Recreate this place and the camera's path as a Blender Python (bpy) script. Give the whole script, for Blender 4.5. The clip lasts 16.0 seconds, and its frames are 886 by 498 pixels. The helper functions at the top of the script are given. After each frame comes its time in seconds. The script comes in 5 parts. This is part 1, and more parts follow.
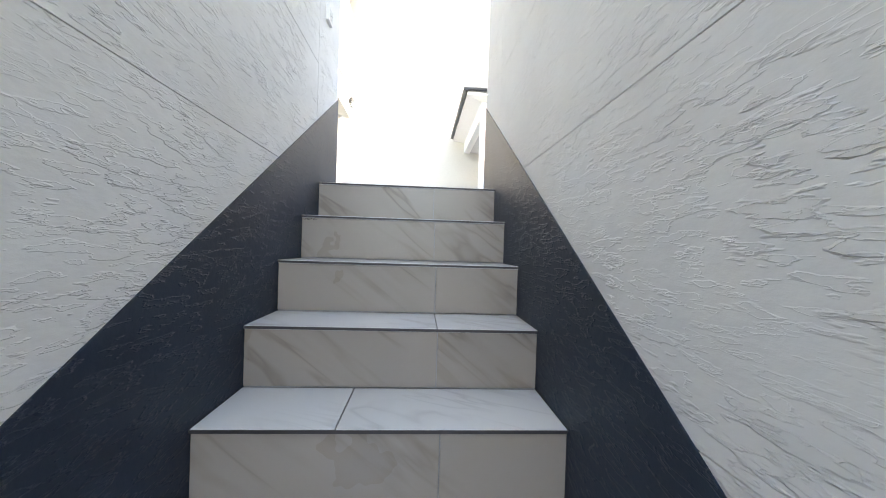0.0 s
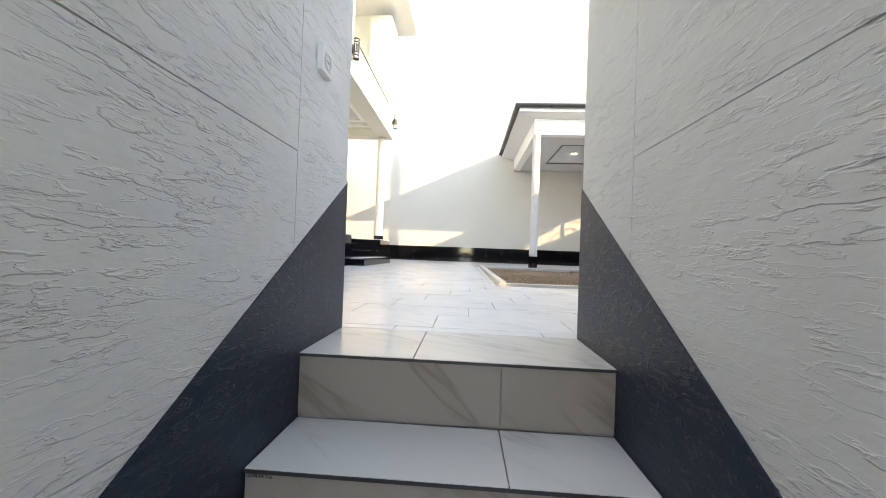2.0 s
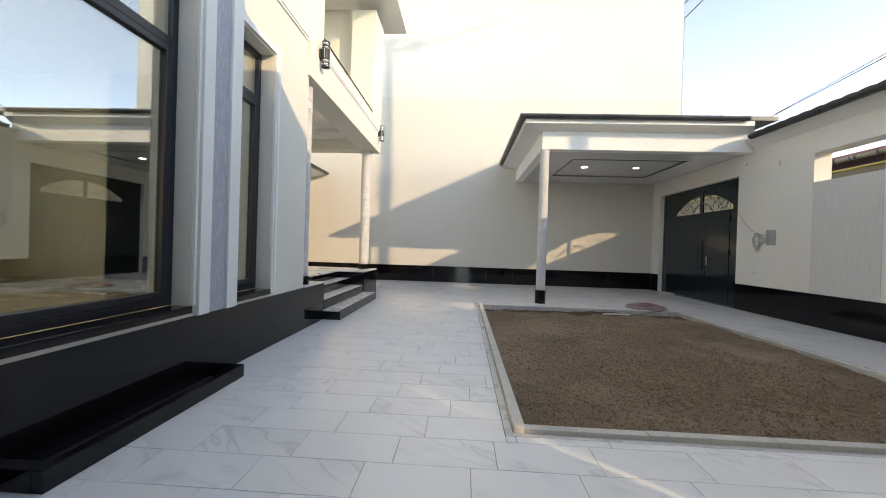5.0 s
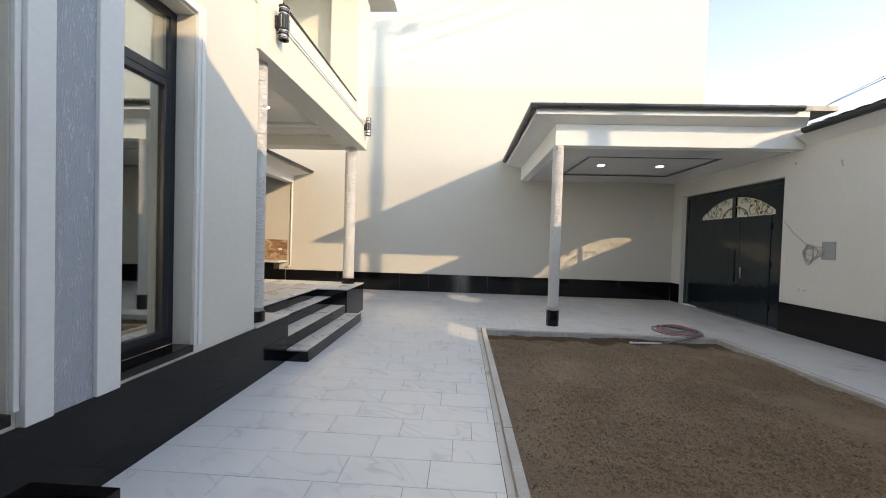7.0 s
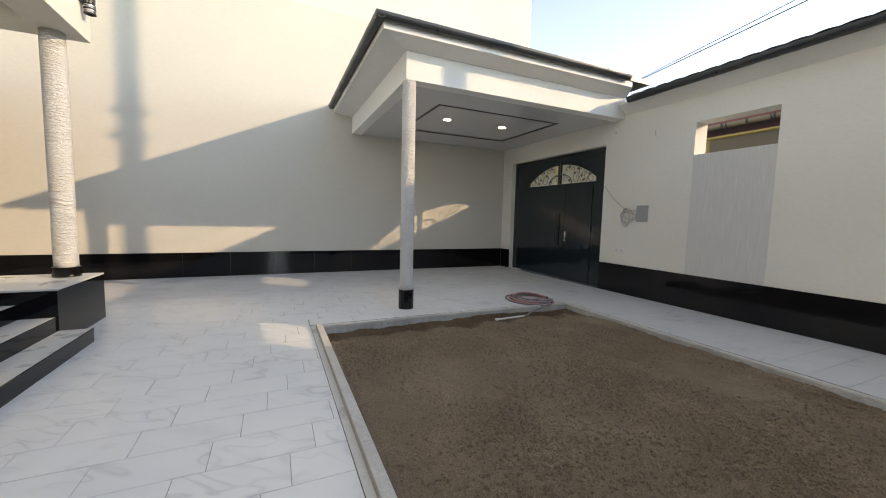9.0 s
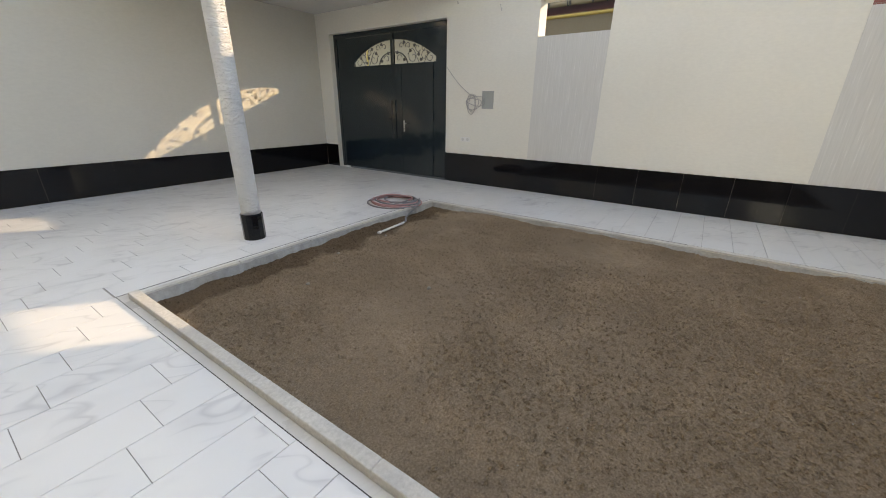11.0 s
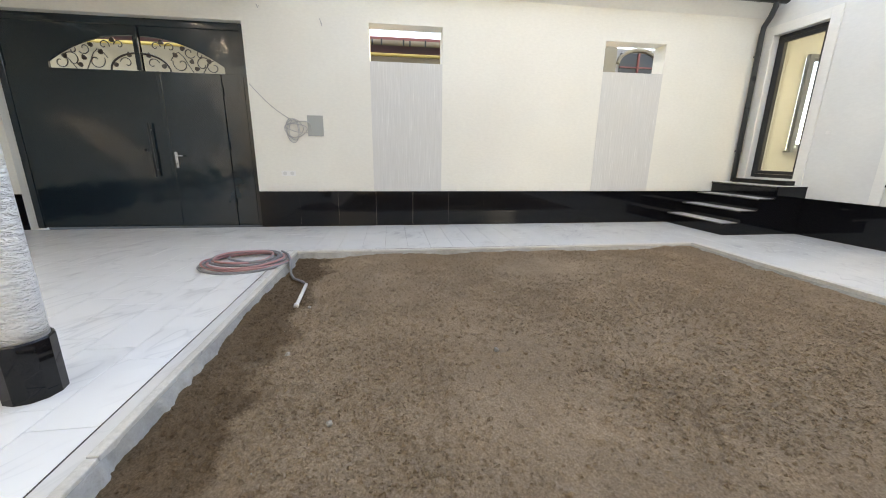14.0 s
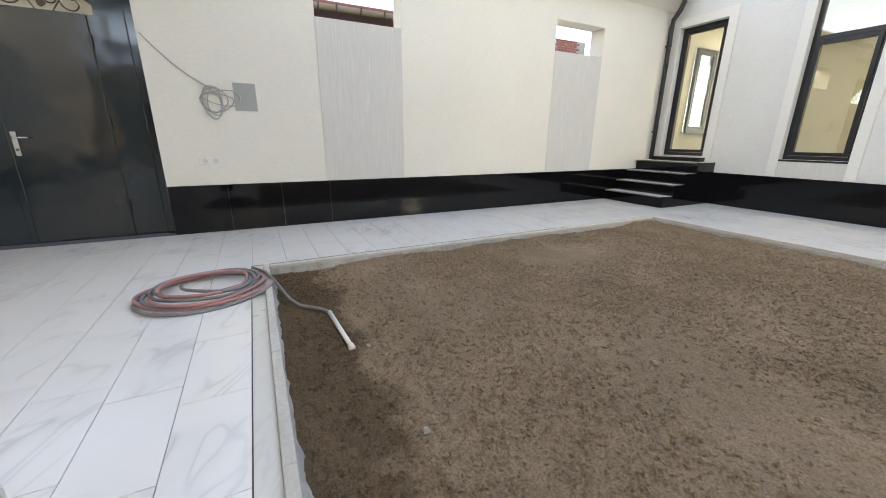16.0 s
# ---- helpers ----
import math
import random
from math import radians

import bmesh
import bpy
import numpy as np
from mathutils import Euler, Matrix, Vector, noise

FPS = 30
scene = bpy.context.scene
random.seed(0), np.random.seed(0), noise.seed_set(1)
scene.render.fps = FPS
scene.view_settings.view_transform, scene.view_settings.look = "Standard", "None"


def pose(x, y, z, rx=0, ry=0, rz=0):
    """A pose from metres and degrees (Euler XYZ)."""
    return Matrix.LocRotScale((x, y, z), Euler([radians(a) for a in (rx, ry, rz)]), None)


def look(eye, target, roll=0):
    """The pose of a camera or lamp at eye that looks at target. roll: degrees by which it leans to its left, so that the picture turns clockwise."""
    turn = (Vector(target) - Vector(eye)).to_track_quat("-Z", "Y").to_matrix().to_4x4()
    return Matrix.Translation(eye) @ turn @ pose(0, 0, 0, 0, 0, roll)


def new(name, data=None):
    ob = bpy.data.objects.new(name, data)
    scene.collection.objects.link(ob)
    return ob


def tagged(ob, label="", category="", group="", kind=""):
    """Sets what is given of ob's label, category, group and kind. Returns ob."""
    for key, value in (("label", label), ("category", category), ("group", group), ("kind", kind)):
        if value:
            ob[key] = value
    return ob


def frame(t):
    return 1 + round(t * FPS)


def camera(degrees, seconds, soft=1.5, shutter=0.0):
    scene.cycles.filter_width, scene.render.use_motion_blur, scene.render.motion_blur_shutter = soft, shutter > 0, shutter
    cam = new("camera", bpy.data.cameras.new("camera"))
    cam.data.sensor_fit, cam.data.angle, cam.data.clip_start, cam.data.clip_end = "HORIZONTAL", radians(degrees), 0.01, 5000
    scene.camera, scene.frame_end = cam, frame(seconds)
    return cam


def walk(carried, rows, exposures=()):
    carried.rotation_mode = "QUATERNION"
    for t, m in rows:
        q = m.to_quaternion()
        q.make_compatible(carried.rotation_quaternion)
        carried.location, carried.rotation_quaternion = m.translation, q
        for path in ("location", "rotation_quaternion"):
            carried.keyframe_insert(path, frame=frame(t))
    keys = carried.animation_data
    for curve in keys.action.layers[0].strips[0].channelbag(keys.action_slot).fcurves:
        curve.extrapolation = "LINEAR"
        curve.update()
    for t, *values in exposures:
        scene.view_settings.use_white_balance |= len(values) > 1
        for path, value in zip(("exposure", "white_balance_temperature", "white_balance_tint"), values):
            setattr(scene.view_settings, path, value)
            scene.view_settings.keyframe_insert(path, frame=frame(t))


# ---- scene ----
cam = camera(100.2, 16.0, soft=1.0)
PATH = [
    (0, (0.227, 0.398, -0.314), (0.348, 2.395, -0.324), 1.8),
    (0.5, (0.139, 0.637, -0.174), (0.033, 2.635, -0.186), 2.0),
    (1, (0.182, 0.868, -0.02), (0.033, 2.862, -0.02), 1.9),
    (1.5, (0.194, 1.098, 0.151), (0.059, 3.094, 0.162), 2.0),
    (2, (0.176, 1.266, 0.307), (0.052, 3.263, 0.328), 2.1),
    (2.5, (0.216, 1.465, 0.437), (0.097, 3.461, 0.464), 1.7),
    (3, (0.182, 1.690, 0.588), (0.074, 3.687, 0.607), 1.9),
    (3.5, (0.217, 1.904, 0.709), (0.114, 3.901, 0.733), 1.8),
    (4, (0.186, 2.143, 0.87), (0.084, 4.14, 0.883), 1.8),
    (6.5, (0.123, 3.329, 1.55), (0.008, 5.325, 1.511), 1.8),
    (7, (0.122, 3.751, 1.569), (0.02, 5.748, 1.527), 1.7),
    (7.5, (0.11, 4.135, 1.542), (0.038, 6.133, 1.502), 1.7),
    (8, (0.13, 4.57, 1.489), (0.238, 6.567, 1.455), 1.8),
    (8.5, (0.133, 5.084, 1.46), (0.537, 7.042, 1.418), 1.7),
    (9, (0.045, 5.548, 1.44), (0.871, 7.361, 1.27), 1.4),
    (9.5, (-0.043, 5.905, 1.51), (1.045, 7.54, 1.131), 1.7),
    (12, (-0.295, 7.620, 1.310), (1.461, 8.265, 0.598), 0.6),
    (12.5, (-0.277, 8.078, 1.162), (1.575, 8.493, 0.531), 0.9),
    (13, (-0.211, 8.49, 1.149), (1.692, 8.697, 0.568), 0.9),
    (13.5, (-0.044, 8.863, 1.176), (1.876, 8.87, 0.616), 0.8),
    (14, (0.032, 9.241, 1.175), (1.952, 8.973, 0.685), 0.7),
    (14.5, (0.195, 9.577, 1.169), (2.057, 8.978, 0.754), 0.5),
    (15, (0.423, 9.929, 1.183), (2.22, 9.126, 0.826), 0.5),
    (15.5, (0.686, 10.265, 1.169), (2.452, 9.405, 0.793), 0.4),
    (16, (1.049, 10.405, 1.123), (2.766, 9.547, 0.559), 0.4),
]
EXPOSURES = [(t, stops, kelvin, 15) for t, stops, kelvin in ((0, 4.62, 11000), (1.0, 4.40, 11100), (2.0, 3.86, 11700), (3.0, 3.28, 12500), (4.0, 2.80, 11800), (6.5, 2.72, 11300), (9.0, 2.68, 11700), (9.7, 2.75, 12100), (12.0, 3.60, 12000), (14.0, 3.86, 11700), (15.0, 3.66, 11300), (16.0, 3.72, 11400))]
walk(cam, [(t, look(eye, target, roll)) for t, eye, target, roll in PATH], EXPOSURES)

# ---- light ----
SKY, SUN, LED = 0.15, 0.50, 8.0
SOUTH_EAVE, SOUTH_EAST_END = 4.95, 8.25
POLE = (9.5, 5.4, 13.5)
SUN_DIR = Vector((0.735, -0.593, 0.330)).normalized()
world = bpy.data.worlds.new("sky")
scene.world = world
world.use_nodes = True
_wn = world.node_tree
_sky = _wn.nodes.new("ShaderNodeTexSky")
_sky.sky_type = "NISHITA"
_sky.sun_disc = False
_sky.sun_elevation = math.asin(SUN_DIR.z)
_sky.sun_rotation = math.atan2(SUN_DIR.x, SUN_DIR.y)
_sky.air_density, _sky.dust_density, _sky.ozone_density = 0.50, 0.0, 1.0
_bg = _wn.nodes["Background"]
_bg.inputs["Strength"].default_value = SKY
_wn.links.new(_sky.outputs[0], _bg.inputs[0])
_sl = bpy.data.lights.new("sun", "SUN")
_sl.energy, _sl.angle, _sl.color = SUN, radians(0.53), (1.0, 0.93, 0.82)
sun = new("sun", _sl)
sun.matrix_world = look(SUN_DIR * 60, (0, 0, 0))


# ---- materials ----
def mat(name, base, rough=0.6, metal=0.0, spec=0.5):
    m = bpy.data.materials.new(name)
    m.use_nodes = True
    p = m.node_tree.nodes["Principled BSDF"]
    p.inputs["Base Color"].default_value = (*base, 1)
    p.inputs["Roughness"].default_value = rough
    p.inputs["Metallic"].default_value = metal
    p.inputs["Specular IOR Level"].default_value = spec
    return m


class Nodes:
    """A short way to wire a principled material."""

    def __init__(self, m):
        self.t = m.node_tree
        self.p = self.t.nodes["Principled BSDF"]
        self.bump_last = None

    def add(self, kind, **inputs):
        n = self.t.nodes.new(kind)
        for k, v in inputs.items():
            n.inputs[k].default_value = v
        return n

    def link(self, a, b):
        self.t.links.new(a, b)

    def coords(self, scale=(1, 1, 1), rot=(0, 0, 0), kind="Object", offset=(0, 0, 0)):
        c = self.t.nodes.new("ShaderNodeTexCoord")
        mp = self.t.nodes.new("ShaderNodeMapping")
        mp.inputs["Scale"].default_value = scale
        mp.inputs["Rotation"].default_value = [radians(a) for a in rot]
        mp.inputs["Location"].default_value = offset
        self.link(c.outputs[kind], mp.inputs["Vector"])
        return mp.outputs["Vector"]

    def world(self, scale=(1, 1, 1), rot=(0, 0, 0)):
        g = self.t.nodes.new("ShaderNodeNewGeometry")
        mp = self.t.nodes.new("ShaderNodeMapping")
        mp.inputs["Scale"].default_value = scale
        mp.inputs["Rotation"].default_value = [radians(a) for a in rot]
        self.link(g.outputs["Position"], mp.inputs["Vector"])
        return mp.outputs["Vector"]

    def noise(self, vec, scale=5.0, detail=4.0, rough=0.55, dist=0.0):
        n = self.add("ShaderNodeTexNoise", Scale=scale, Detail=detail, Roughness=rough, Distortion=dist)
        self.link(vec, n.inputs["Vector"])
        return n.outputs[0]

    def ramp(self, fac, stops):
        r = self.t.nodes.new("ShaderNodeValToRGB")
        while len(r.color_ramp.elements) < len(stops):
            r.color_ramp.elements.new(0.5)
        for e, (pos, c) in zip(r.color_ramp.elements, stops):
            e.position = pos
            e.color = (c, c, c, 1) if isinstance(c, float) else (*c, 1)
        self.link(fac, r.inputs[0])
        return r.outputs[0]

    def mix(self, fac, a, b, blend="MIX"):
        n = self.t.nodes.new("ShaderNodeMix")
        n.data_type, n.blend_type = "RGBA", blend
        for sock, v in ((n.inputs[0], fac), (n.inputs[6], a), (n.inputs[7], b)):
            if isinstance(v, (int, float)):
                sock.default_value = v
            elif isinstance(v, tuple):
                sock.default_value = (*v, 1)
            else:
                self.link(v, sock)
        return n.outputs[2]

    def base(self, out):
        self.link(out, self.p.inputs["Base Color"])

    def rough(self, out):
        self.link(out, self.p.inputs["Roughness"])

    def bump(self, height, strength=0.3, distance=0.01):
        b = self.add("ShaderNodeBump", Strength=strength, Distance=distance)
        self.link(height, b.inputs["Height"])
        if self.bump_last is not None:
            self.link(self.bump_last, b.inputs["Normal"])
        self.bump_last = b.outputs[0]
        self.link(b.outputs[0], self.p.inputs["Normal"])


def stucco(name, base, dark=0.93, relief=0.10, rough=0.85):
    """Smooth rendered wall with faint trowel marks and clouds."""
    m = mat(name, base, rough, spec=0.25)
    n = Nodes(m)
    v = n.world()
    cloud = n.ramp(n.noise(v, 0.7, 4), [(0.35, tuple(c * dark for c in base)), (0.65, base)])
    fine = n.ramp(n.noise(n.world((1, 1, 2.2)), 16, 5), [(0.3, 0.95), (0.7, 1.0)])
    n.base(n.mix(1.0, cloud, fine, "MULTIPLY"))
    n.bump(n.noise(n.world((1, 1, 3)), 9, 5, 0.6), relief, 0.02)
    n.bump(n.noise(v, 140, 3), 0.08, 0.004)
    return m


M_STUCCO = stucco("cream stucco", (0.70, 0.665, 0.585), 0.96)
# darker copy of the cream stucco, offsets strong sun on the north wall
M_NORTH_DIMMED = stucco("cream stucco dimmed for sun", (0.61, 0.58, 0.515), 0.97)
M_STUCCO_HI = stucco("pale stucco", (0.78, 0.757, 0.69), 0.95, 0.14)
# paler upper paint, also darkened in colour to hold down the sunlight
M_UPPER = stucco("light cream stucco dimmed for sun", (0.64, 0.62, 0.565), 0.97, 0.16)
M_SOUTH = stucco("white stucco", (0.73, 0.73, 0.71))
M_TRIM = stucco("white trim paint", (0.80, 0.79, 0.75), 0.97, 0.03, 0.6)
M_INSIDE = stucco("room plaster", (0.64, 0.63, 0.56), 0.95, 0.02)
M_CEILING = mat("glossy white ceiling", (0.64, 0.64, 0.63), 0.05, spec=0.7)
_n = Nodes(M_CEILING)
_n.bump(_n.noise(_n.world(), 1.3, 2), 0.02, 0.05)


def relief_plaster():
    """Pale grey plaster with short torn trowel flakes that run along the wall."""
    m = mat("ridged plaster", (0.77, 0.76, 0.73), 0.62, spec=0.35)
    n = Nodes(m)

    def flakes(scale, stretch, cut, seed):
        src = n.noise(n.world((1, 1, stretch), (seed, 0, 0)), scale, 3.0, 0.5, 0.0)
        return n.ramp(src, [(cut - 0.045, 0.0), (cut, 0.9), (cut + 0.006, 0.03), (cut + 0.1, 0.0)])
    patch = n.ramp(n.noise(n.world((1, 1, 1.8)), 3.0, 3), [(0.40, 0.10), (0.60, 1.0)])
    n.bump(n.noise(n.world((1, 1, 1.5)), 2.4, 4), 0.30, 0.04)
    n.bump(n.mix(1.0, flakes(9.0, 4.8, 0.57, 0), patch, "MULTIPLY"), 0.75, 0.006)
    n.bump(n.mix(1.0, flakes(15.0, 4.4, 0.60, 40), patch, "MULTIPLY"), 0.65, 0.004)
    n.bump(n.noise(n.world((1, 1, 2.2)), 42, 5), 0.16, 0.004)
    n.base(n.ramp(n.noise(n.world(), 1.6, 5), [(0.3, (0.72, 0.70, 0.665)), (0.7, (0.80, 0.785, 0.75))]))
    return m


M_RELIEF = relief_plaster()
M_DADO = mat("slate blue wall paint", (0.028, 0.038, 0.045), 0.42, spec=0.4)
_n = Nodes(M_DADO)
_n.bump(_n.ramp(_n.noise(_n.world((1, 1.0, 4.5), (9, 0, 0)), 15, 3, 0.5, 0.0), [(0.52, 0.0), (0.58, 1.0), (0.60, 0.1), (0.7, 0.0)]), 0.40, 0.007)
_n.bump(_n.noise(_n.world(), 60, 5), 0.15, 0.005)
_n.base(_n.ramp(_n.noise(_n.world(), 3, 6), [(0.3, (0.006, 0.016, 0.033)), (0.75, (0.013, 0.029, 0.053))]))

M_GRANITE = mat("polished black granite", (0.006, 0.006, 0.007), 0.06, spec=0.32)
_n = Nodes(M_GRANITE)
_n.base(_n.ramp(_n.noise(_n.world(), 260, 3), [(0.45, (0.004, 0.004, 0.005)), (0.8, (0.014, 0.014, 0.016))]))
_n.rough(_n.ramp(_n.noise(_n.world(), 2.5, 5), [(0.35, 0.04), (0.8, 0.12)]))
_n.bump(_n.noise(_n.world(), 0.9, 2), 0.02, 0.05)


def marble(name, base, vein, rough=0.22, vein_amount=0.6, rot=(0, 0, 28), stretch=(0.9, 4.2, 4.2), twist=1.6, size=1.25, detail=3.0):
    """Porcelain tile with soft grey veins that differ from piece to piece."""
    m = mat(name, base, rough)
    n = Nodes(m)
    info = n.t.nodes.new("ShaderNodeObjectInfo")
    shift = n.t.nodes.new("ShaderNodeVectorMath")
    shift.operation = "MULTIPLY_ADD"
    comb = n.t.nodes.new("ShaderNodeCombineXYZ")
    for i in range(3):
        n.link(info.outputs["Random"], comb.inputs[i])
    n.link(comb.outputs[0], shift.inputs[0])
    shift.inputs[1].default_value = (13.0, 29.0, 7.0)
    n.link(n.world((1, 1, 1), rot), shift.inputs[2])
    mp = n.t.nodes.new("ShaderNodeMapping")
    mp.inputs["Scale"].default_value = stretch
    n.link(shift.outputs[0], mp.inputs["Vector"])
    line = n.ramp(n.noise(mp.outputs[0], size, detail, 0.5, twist), [(0.47, 0.0), (0.515, 1.0), (0.54, 0.25), (0.60, 0.0)])
    soft = n.ramp(n.noise(mp.outputs[0], 0.8, 2), [(0.45, 0.0), (0.75, 0.5)])
    fade = n.ramp(n.noise(shift.outputs[0], 2.2, 2), [(0.42, 0.0), (0.62, vein_amount)])
    n.base(n.mix(n.mix(1.0, fade, n.mix(1.0, line, soft, "ADD"), "MULTIPLY"), base, vein))
    n.rough(n.ramp(n.noise(n.world(), 3.0, 4), [(0.3, rough * 0.8), (0.75, rough * 1.35)]))
    n.bump(n.noise(n.world(), 1.1, 2), 0.02, 0.03)
    return m


M_TILE = marble("white marble tile", (0.78, 0.78, 0.77), (0.50, 0.50, 0.51), 0.18, 0.5, (0, 0, 32), (1.7, 4.2, 4.2), 1.2, 1.0, 0.8)
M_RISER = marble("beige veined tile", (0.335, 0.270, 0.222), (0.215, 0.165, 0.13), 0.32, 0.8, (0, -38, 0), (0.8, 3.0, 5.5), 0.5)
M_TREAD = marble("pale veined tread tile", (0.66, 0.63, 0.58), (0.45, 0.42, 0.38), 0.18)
M_TREADW = marble("white marble tread", (0.62, 0.61, 0.58), (0.48, 0.47, 0.45), 0.3, 0.35)
M_GROUT = mat("grey grout", (0.30, 0.29, 0.28), 0.9)
_n = Nodes(M_GROUT)
_n.base(_n.ramp(_n.noise(_n.world(), 30, 4), [(0.3, (0.24, 0.23, 0.22)), (0.7, (0.36, 0.345, 0.33))]))
M_EDGE = mat("dark metal nosing", (0.07, 0.06, 0.06), 0.45, 0.5)


def rough_stone(name, a, b, scale=30, bump=0.5, rough=0.9):
    m = mat(name, a, rough, spec=0.2)
    n = Nodes(m)
    n.base(n.mix(n.ramp(n.noise(n.world(), 3, 5), [(0.35, 0.0), (0.7, 0.6)]),
                 n.ramp(n.noise(n.world(), scale, 6, 0.65), [(0.3, a), (0.7, b)]), tuple(c * 0.8 for c in a)))
    n.bump(n.noise(n.world(), scale * 1.5, 6, 0.7), bump, 0.01)
    return m


M_KERB = rough_stone("cast concrete", (0.50, 0.475, 0.43), (0.68, 0.65, 0.60), 45, 0.35)
M_MORTAR = rough_stone("rough grey mortar", (0.34, 0.33, 0.31), (0.46, 0.45, 0.42), 25, 0.8)
M_STREET = rough_stone("asphalt", (0.045, 0.045, 0.046), (0.07, 0.069, 0.067), 60, 0.5)
M_PEBBLE = rough_stone("small stone", (0.26, 0.23, 0.19), (0.46, 0.42, 0.36), 60, 0.3)


def soil():
    m = mat("dry garden soil", (0.16, 0.12, 0.085), 0.97, spec=0.1)
    n = Nodes(m)
    v = n.world()
    dry = n.ramp(n.noise(v, 95, 4, 0.6), [(0.28, (0.180, 0.125, 0.083)), (0.50, (0.275, 0.199, 0.136)), (0.72, (0.36, 0.267, 0.190))])
    tone = n.ramp(n.noise(v, 1.7, 5, 0.6), [(0.32, 0.86), (0.52, 0.98), (0.68, 1.18)])
    body = n.mix(1.0, dry, tone, "MULTIPLY")
    # damp earth in the trench along the north kerb, with a ragged outline
    g = n.t.nodes.new("ShaderNodeNewGeometry")
    sep = n.t.nodes.new("ShaderNodeSeparateXYZ")
    n.link(g.outputs["Position"], sep.inputs[0])
    add = n.t.nodes.new("ShaderNodeMath")
    add.operation = "MULTIPLY_ADD"
    n.link(n.noise(v, 2.6, 6, 0.6), add.inputs[0])
    add.inputs[1].default_value = 0.85
    n.link(sep.outputs["Y"], add.inputs[2])
    wet = n.t.nodes.new("ShaderNodeMapRange")
    wet.inputs["From Min"].default_value = 10.33
    wet.inputs["From Max"].default_value = 10.46
    n.link(add.outputs[0], wet.inputs["Value"])
    n.base(n.mix(wet.outputs[0], body, n.mix(1.0, body, (0.50, 0.47, 0.44), "MULTIPLY")))
    n.bump(n.noise(v, 40, 6, 0.65), 0.7, 0.018)
    n.bump(n.noise(v, 130, 5, 0.75), 0.8, 0.010)
    return m


M_SOIL = soil()
M_FRAME = mat("anthracite window frame", (0.013, 0.015, 0.019), 0.34)
M_GATE = mat("dark teal gate paint", (0.010, 0.017, 0.021), 0.24, 0.0, 0.7)
_n = Nodes(M_GATE)
_n.base(_n.ramp(_n.noise(_n.world(), 1.4, 4), [(0.3, (0.006, 0.015, 0.021)), (0.75, (0.011, 0.022, 0.029))]))
_n.rough(_n.ramp(_n.noise(_n.world(), 2.2, 3), [(0.35, 0.11), (0.75, 0.20)]))
_n.bump(_n.noise(_n.world((1, 1, 0.8)), 1.7, 2), 0.30, 0.06)
M_IRON = mat("wrought iron", (0.06, 0.05, 0.045), 0.35, 0.9)
M_CHROME = mat("brushed chrome", (0.62, 0.62, 0.62), 0.22, 1.0)
M_BLACK = mat("black powder coat", (0.012, 0.013, 0.014), 0.4)
M_ROOF = mat("graphite sheet metal", (0.045, 0.05, 0.055), 0.33, 0.35)
_n = Nodes(M_ROOF)
_n.rough(_n.ramp(_n.noise(_n.world(), 4, 5), [(0.3, 0.25), (0.7, 0.45)]))
M_WHITE_PLASTIC = mat("white plastic", (0.75, 0.74, 0.72), 0.35)
M_SOCKET_IN = mat("socket insert", (0.60, 0.59, 0.57), 0.4)
M_BOX = mat("grey sheet box", (0.33, 0.35, 0.34), 0.5)
M_HOSE = mat("grey rubber hose", (0.19, 0.19, 0.20), 0.5)
M_HOSE_RED = mat("pink rubber hose", (0.44, 0.22, 0.22), 0.5)
M_CABLE = mat("grey cable", (0.42, 0.41, 0.40), 0.5)
M_WIRE = mat("black wire", (0.02, 0.02, 0.02), 0.6)

M_GROOVE = mat("grey grooved render", (0.60, 0.59, 0.565), 0.85, spec=0.2)
_n = Nodes(M_GROOVE)
_v = _n.world((9, 9, 0.35))
_s = _n.noise(_v, 6, 6, 0.65, 0.15)
_n.base(_n.ramp(_s, [(0.3, (0.57, 0.56, 0.535)), (0.6, (0.63, 0.62, 0.595)), (0.72, (0.74, 0.73, 0.70))]))
_n.bump(_s, 0.35, 0.01)
M_BARK = mat("blue grey bark render", (0.40, 0.42, 0.45), 0.7, spec=0.3)
_n = Nodes(M_BARK)
_s = _n.noise(_n.world((7, 7, 0.9)), 4.5, 5, 0.6, 1.0)
_w = _n.ramp(_s, [(0.50, 0.0), (0.525, 1.0), (0.555, 0.1), (0.62, 0.0)])
_n.base(_n.mix(_w, (0.38, 0.40, 0.43), (0.62, 0.63, 0.65)))
_n.bump(_w, 0.6, 0.008)
_n.bump(_n.noise(_n.world(), 90, 4), 0.25, 0.004)

M_WRAP = mat("white column in stretch film", (0.83, 0.815, 0.775), 0.32, spec=0.6)
_n = Nodes(M_WRAP)
_n.bump(_n.noise(_n.world((2.2, 2.2, 8), (22, 8, 0)), 5, 3, 0.55, 1.4), 1.0, 0.055)
_n.bump(_n.noise(_n.world((2, 2, 14), (-18, 12, 0)), 6, 3, 0.5, 0.8), 0.6, 0.02)
M_POST = mat("white painted column", (0.78, 0.77, 0.74), 0.4)
_n = Nodes(M_POST)
_n.bump(_n.noise(_n.world((1, 1, 5), (12, 0, 0)), 12, 5), 0.25, 0.01)

